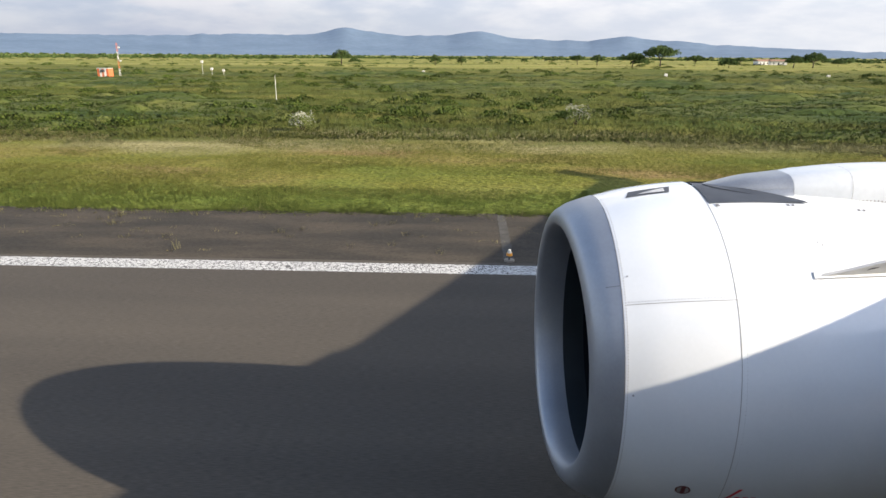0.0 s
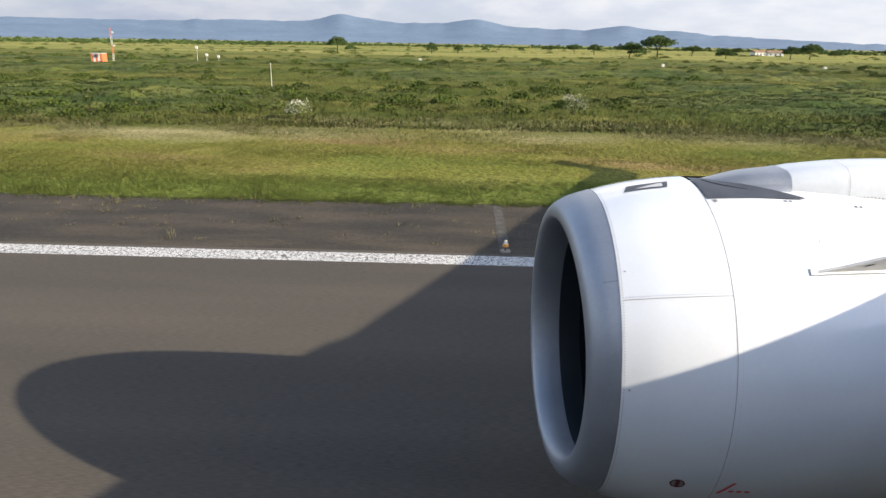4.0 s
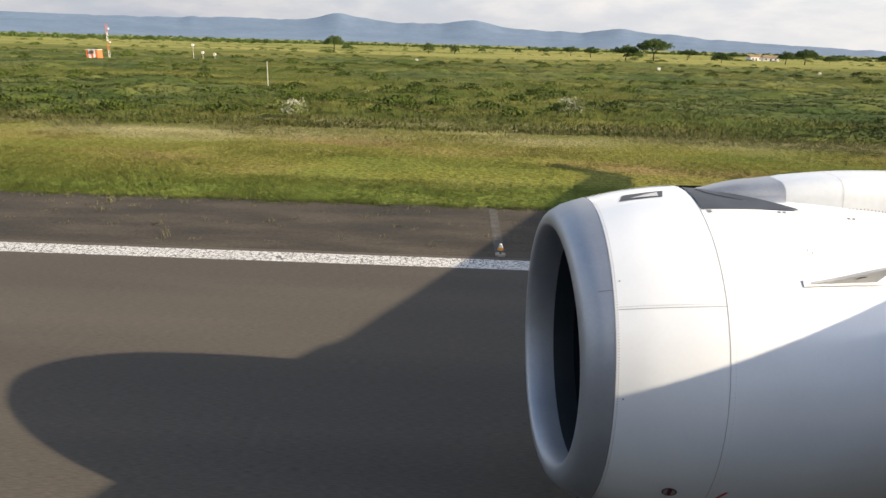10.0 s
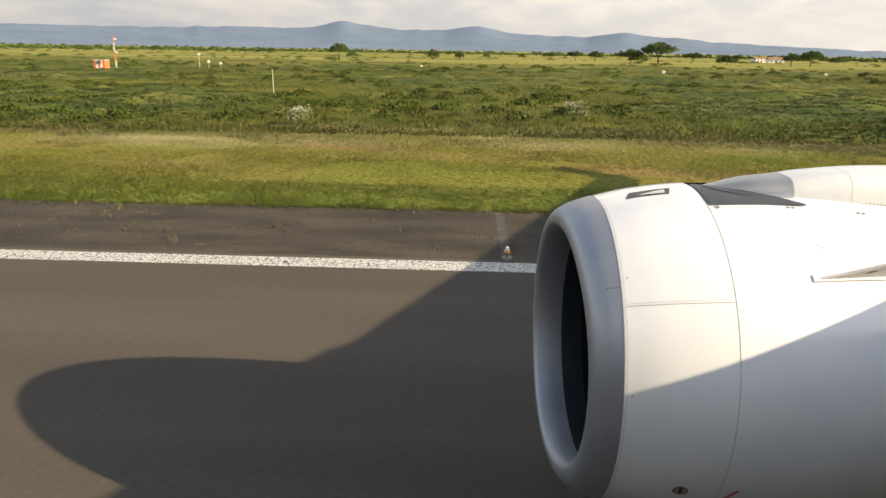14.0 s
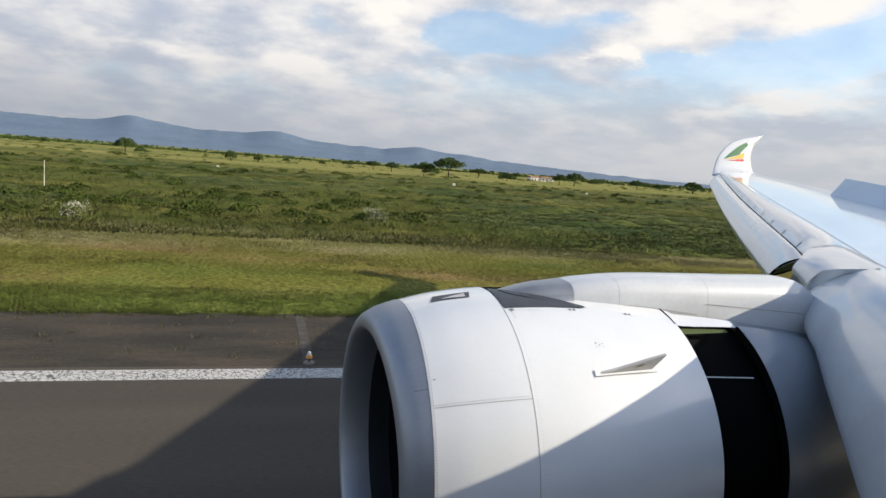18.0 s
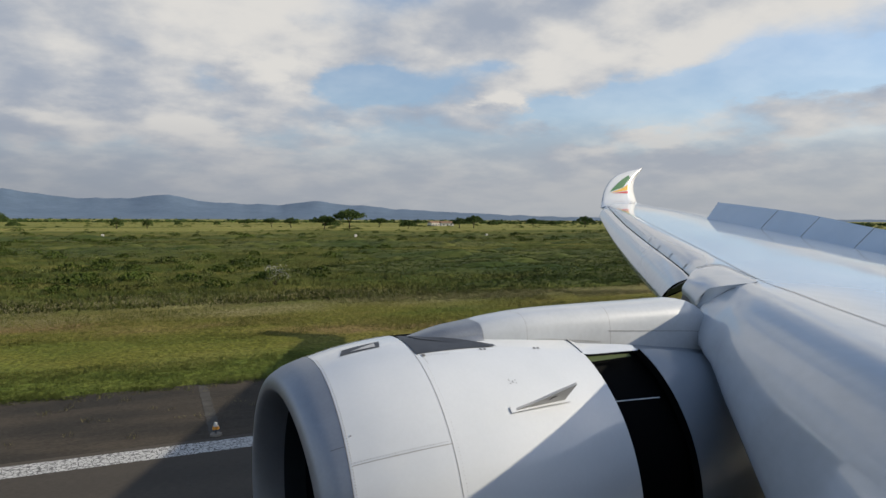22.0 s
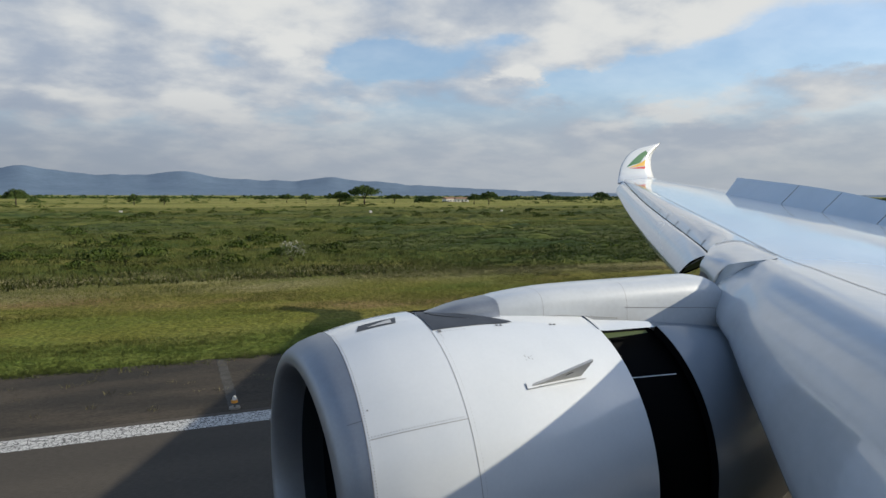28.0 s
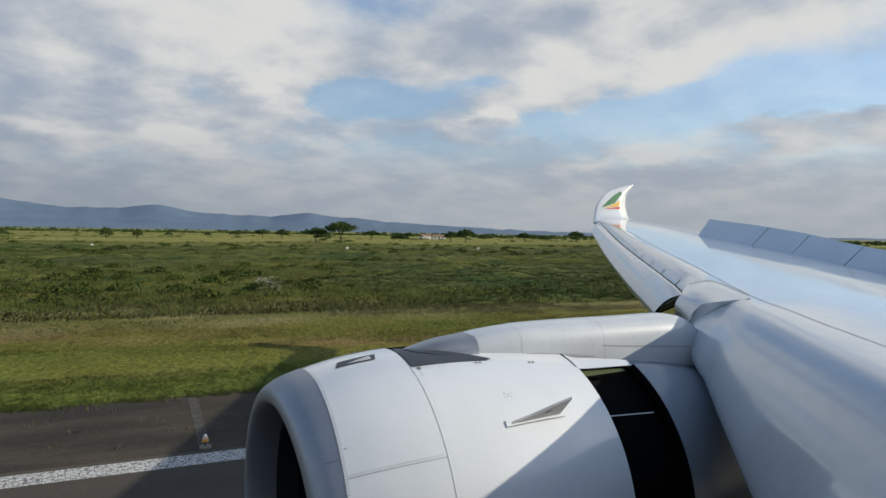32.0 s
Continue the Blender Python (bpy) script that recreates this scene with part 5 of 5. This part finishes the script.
# large pale shed on the lower slope of the hills
shed = thing("warehouse", "long white warehouse on the slope of the hills", "warehouse")
for k in range(3):
    bm = bmesh.new()
    box(bm, (-60 + 42 * k, -12, -14), (-22 + 42 * k, 12, 7))
    part("hall", bm, H_WALL, shed)
    bm = bmesh.new()
    vs = [bm.verts.new(p) for p in ((-61 + 42 * k, -13, 7.1), (-21 + 42 * k, -13, 7.1), (-21 + 42 * k, 0, 12), (-61 + 42 * k, 0, 12), (-21 + 42 * k, 13, 7.1), (-61 + 42 * k, 13, 7.1))]
    for q in ((0, 1, 2, 3), (3, 2, 4, 5), (0, 3, 5), (1, 4, 2), (0, 5, 4, 1)):
        bm.faces.new([vs[i] for i in q])
    part("roof", bm, H_WALL, shed)
a = radians(-20.0)
shed.matrix_basis = pose(4330 * math.sin(a), 4330 * math.cos(a), 55, 0, 0, 20) @ Matrix.Diagonal((0.8, 0.8, 0.6, 1))

# runway edge light and its concrete foot, on the shoulder
ORANGE = material("amber_lens", (0.75, 0.32, 0.04), 0.3)
LENS_GLASS = material("whitish_lens", (0.62, 0.6, 0.55), 0.2)
SLOT = material("filled_slot", (0.088, 0.083, 0.073), 0.95, second=(0.056, 0.052, 0.046), scale=2.5, fine=(25, 0.3))
CONC = material("pale_concrete", (0.30, 0.27, 0.22), 0.9, second=(0.22, 0.20, 0.17), scale=4.0)
light0 = thing("runway_light", "white and amber elevated runway edge light on the shoulder", "runway light", (1.3, 19.35, 0.0), "runway lights")
bm = bmesh.new()
tube(bm, (0, 0, -0.02), (0, 0, 0.04), 0.17, 0.16, 20)
part("base", bm, CONC, light0, "pale concrete foot")
bm = bmesh.new()
tube(bm, (0, 0, 0.04), (0, 0, 0.17), 0.035, 0.03, 10)
part("stem", bm, GREY, light0)
bm = bmesh.new()
tube(bm, (0, 0, 0.17), (0, 0, 0.25), 0.10, 0.085, 16)
part("collar", bm, ORANGE, light0, "amber painted collar")
bm = bmesh.new()
tube(bm, (0, 0, 0.25), (0, 0, 0.36), 0.07, 0.045, 16)
bmesh.ops.bevel(bm, geom=[e for e in bm.edges if e.calc_length() < 0.03 and e.verts[0].co.z > 0.3], offset=0.012, segments=2, affect="EDGES")
part("lens", bm, LENS_GLASS, light0, "whitish glass dome")
# filled cable slot that runs from the light to the grass
duct0 = thing("cable_slot", "pale filled cable slot across the dark shoulder", "cable slot", (1.3, 19.35, 0.0), "cable slots")
vv = [(w + 0.02 * math.sin(k * 2.3 + w * 20), 0.25 + k * (GRASS_Y - 19.75) / 20, z) for z in (-0.02, -0.007) for k in range(21) for w in (-0.16, 0.16)]
ff = [(42 + 2 * k, 42 + 2 * k + 1, 42 + 2 * k + 3, 42 + 2 * k + 2) for k in range(20)] + [(2 * k, 2 * k + 2, 42 + 2 * k + 2, 42 + 2 * k) for k in range(20)] + [(2 * k + 1, 42 + 2 * k + 1, 42 + 2 * k + 3, 2 * k + 3) for k in range(20)]
mesh("filling", vv, ff, SLOT, duct0, smooth=False)
for k in (-2, -1, 1, 2):
    copy_thing(light0, pose(1.3 + 60 * k, 19.35, 0))
    copy_thing(duct0, pose(1.3 + 60 * k, 19.35, 0))

# ---- airfield instruments beyond the verge ----
HUT_W = material("hut_white", (0.68, 0.66, 0.62), 0.6, second=(0.58, 0.56, 0.52), scale=2.0)
HUT_O = material("hut_orange", (0.62, 0.16, 0.05), 0.6, second=(0.52, 0.13, 0.05), scale=2.0)


def spot(az, dist):
    a = radians(az)
    x, y = dist * math.sin(a), dist * math.cos(a)
    return x, y, float(swell(x, y))


hut = thing("equipment_hut", "orange and white striped airfield equipment hut", "hut", spot(-29.0, 200))
for i in range(5):
    bm = bmesh.new()
    box(bm, (-1.5 + i * 0.6, -1.2, -0.2), (-0.9 + i * 0.6, 1.2, 2.2))
    part("wall_panel", bm, HUT_W if i % 2 else HUT_O, hut)
bm = bmesh.new()
box(bm, (-1.62, -1.32, 2.204), (1.62, 1.32, 2.30))
part("roof", bm, HUT_W, hut)
bm = bmesh.new()
box(bm, (-0.55, -1.45, 1.35), (0.55, -1.203, 1.95))
bmesh.ops.bevel(bm, geom=bm.edges[:], offset=0.03, segments=1, affect="EDGES")
cooler = part("air_conditioner", bm, GREY, hut, "dark grey air conditioner on the wall")
bm = bmesh.new()
box(bm, (-0.45, -1.47, 1.45), (0.2, -1.451, 1.85))
part("grille", bm, DARK, cooler)
mast = thing("lattice_mast", "thin red and white lattice mast with antennas by the hut", "mast", spot(-28.0, 202))
for k in range(4):
    bm = bmesh.new()
    for q in range(3):
        c = Vector((0.22 * math.cos(q * 2.1), 0.22 * math.sin(q * 2.1), 0))
        tube(bm, c + Vector((0, 0, k * 2.2 - 0.2 * (k == 0))), c + Vector((0, 0, k * 2.2 + 2.2)), 0.03, 0.03, 6)
        e = Vector((0.22 * math.cos((q + 1) * 2.1), 0.22 * math.sin((q + 1) * 2.1), 0))
        for m in range(3):
            tube(bm, c + Vector((0, 0, k * 2.2 + m * 0.73)), e + Vector((0, 0, k * 2.2 + m * 0.73 + 0.6)), 0.018, 0.018, 5)
    part("mast_section", bm, HUT_O if k % 2 else HUT_W, mast)
for z in (4.0, 7.4):
    bm = bmesh.new()
    box(bm, (0.25, -0.2, z), (0.75, 0.15, z + 0.4))
    bmesh.ops.bevel(bm, geom=bm.edges[:], offset=0.05, segments=2, affect="EDGES")
    part("antenna_box", bm, HUT_W, mast, "white antenna box")
bm = bmesh.new()
box(bm, (-0.6, -0.6, -0.2), (0.6, 0.6, 0.12))
part("footing", bm, CONC, mast, "pale concrete footing")
for az, dist, high in ((-22.0, 205, 4.2), (-21.3, 206, 2.2), (-20.4, 207, 1.8)):
    inst = thing("weather_post", "white weather instrument on a post in the grass", "weather instrument", spot(az, dist), "weather instruments")
    bm = bmesh.new()
    tube(bm, (0, 0, -0.2), (0, 0, high), 0.05, 0.04, 8)
    part("post", bm, HUT_W, inst)
    bm = bmesh.new()
    box(bm, (-0.3, -0.25, high - 0.7), (0.3, 0.25, high - 0.1))
    part("instrument_box", bm, HUT_W, inst)
pole = thing("wind_pole", "slender pale pole standing in the meadow", "pole", spot(-16.4, 92))
bm = bmesh.new()
tube(bm, (0, 0, -0.2), (0, 0, 3.4), 0.045, 0.03, 8)
part("shaft", bm, HUT_W, pole)
marker = thing("marker_box", "small pale box in the grass near the pole", "marker", spot(-18.0, 90))
bm = bmesh.new()
box(bm, (-0.35, -0.2, -0.1), (0.35, 0.2, 0.4))
bmesh.ops.bevel(bm, geom=bm.edges[:], offset=0.03, segments=2, affect="EDGES")
part("box_body", bm, HUT_W, marker)


def flowering_shrub(az, dist, tall, label):
    ob = thing("flowering_shrub", label, "shrub", spot(az, dist), "flowering shrubs")
    q = np.zeros(16)
    bx, by = rng.normal(0, 0.45 * tall, 16), rng.normal(0, 0.4 * tall, 16)
    bm = bmesh.new()
    for i in range(7):
        tube(bm, (0.04 * i - 0.12, 0, -0.15), (float(bx[i]) * 0.7, float(by[i]) * 0.7, tall * (0.5 + 0.06 * i)), 0.025, 0.008, 5)
    part("stems", bm, BARK, ob)
    crown = clumps("foliage", bx, by, q + 0.2 + 0.75 * tall * rng.random(16), q + 0.42, q + 0.5, 60, 0.14, BUSH_PALE)
    crown.parent = ob
    crown = clumps("blossom", bx, by, q + 0.35 + 0.8 * tall * rng.random(16), q + 0.44, q + 0.55, 30, 0.11, BLOSSOM)
    crown.parent = ob


flowering_shrub(-14.5, 56, 1.0, "round shrub covered in white blossom")
flowering_shrub(9.0, 62, 1.25, "tall loose shrub with white blossom among the scrub")
for az, dist in ((16.0, 215), (27.5, 240), (-4.0, 230)):
    stone = thing("marker_stone", "white painted marker block in the far grass", "marker", spot(az, dist), "marker stones")
    bm = bmesh.new()
    box(bm, (-0.45, -0.3, -0.2), (0.45, 0.3, 0.8))
    bmesh.ops.bevel(bm, geom=bm.edges[:], offset=0.06, segments=2, affect="EDGES")
    part("block", bm, HUT_W, stone)

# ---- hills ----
# the hills' blue is distance haze put into their colour
HILL = material("haze_tinted_hills", (0.13, 0.18, 0.248), 1.0, second=(0.108, 0.154, 0.217), scale=0.004, fine=(0.03, 0.08))
hv, hf = [], []
NA, ND = 300, 9
for i in range(NA):
    az = -70 + 130 * i / (NA - 1)
    base = smoothed(((-70, 1.3), (-30, 1.35), (-15, 1.5), (-5, 1.5), (8, 1.25), (16, 1.05), (24, 0.7), (34, 0.3), (60, 0.12)), az)
    for c, h, w in ((-10.6, 0.36, 1.7), (-9.6, 0.30, 3.2), (0.8, 0.36, 1.8), (-0.5, 0.2, 3.4), (12.4, 0.34, 1.5), (15.4, 0.2, 3.2), (-19, 0.12, 3.0)):
        base += h * math.exp(-((az - c) / w) ** 2)
    base += 0.09 * noise.noise(Vector((az * 0.8, 7, 0))) + 0.05 * noise.noise(Vector((az * 2.6, 1, 0))) + 0.02 * noise.noise(Vector((az * 8.0, 1, 3)))
    base = max(base, 0.12)
    for j in range(ND):
        u = j / (ND - 1)
        d = 3500 + 1200 * u
        top = math.tan(radians(base)) * 4700
        z = top * (u ** 1.3) * (1 + 0.10 * (1 - u) * noise.noise(Vector((az * 0.7, j * 0.8, 2)))) - 1.5 * (1 - u)
        a = radians(az)
        hv.append((d * math.sin(a), d * math.cos(a), z))
hf = [(i * ND + j, i * ND + j + 1, (i + 1) * ND + j + 1, (i + 1) * ND + j) for i in range(NA - 1) for j in range(ND - 1)]
tagged(mesh("backdrop", hv, hf, HILL), "hills along the horizon with distance haze in their blue", "hills", kind="structure")
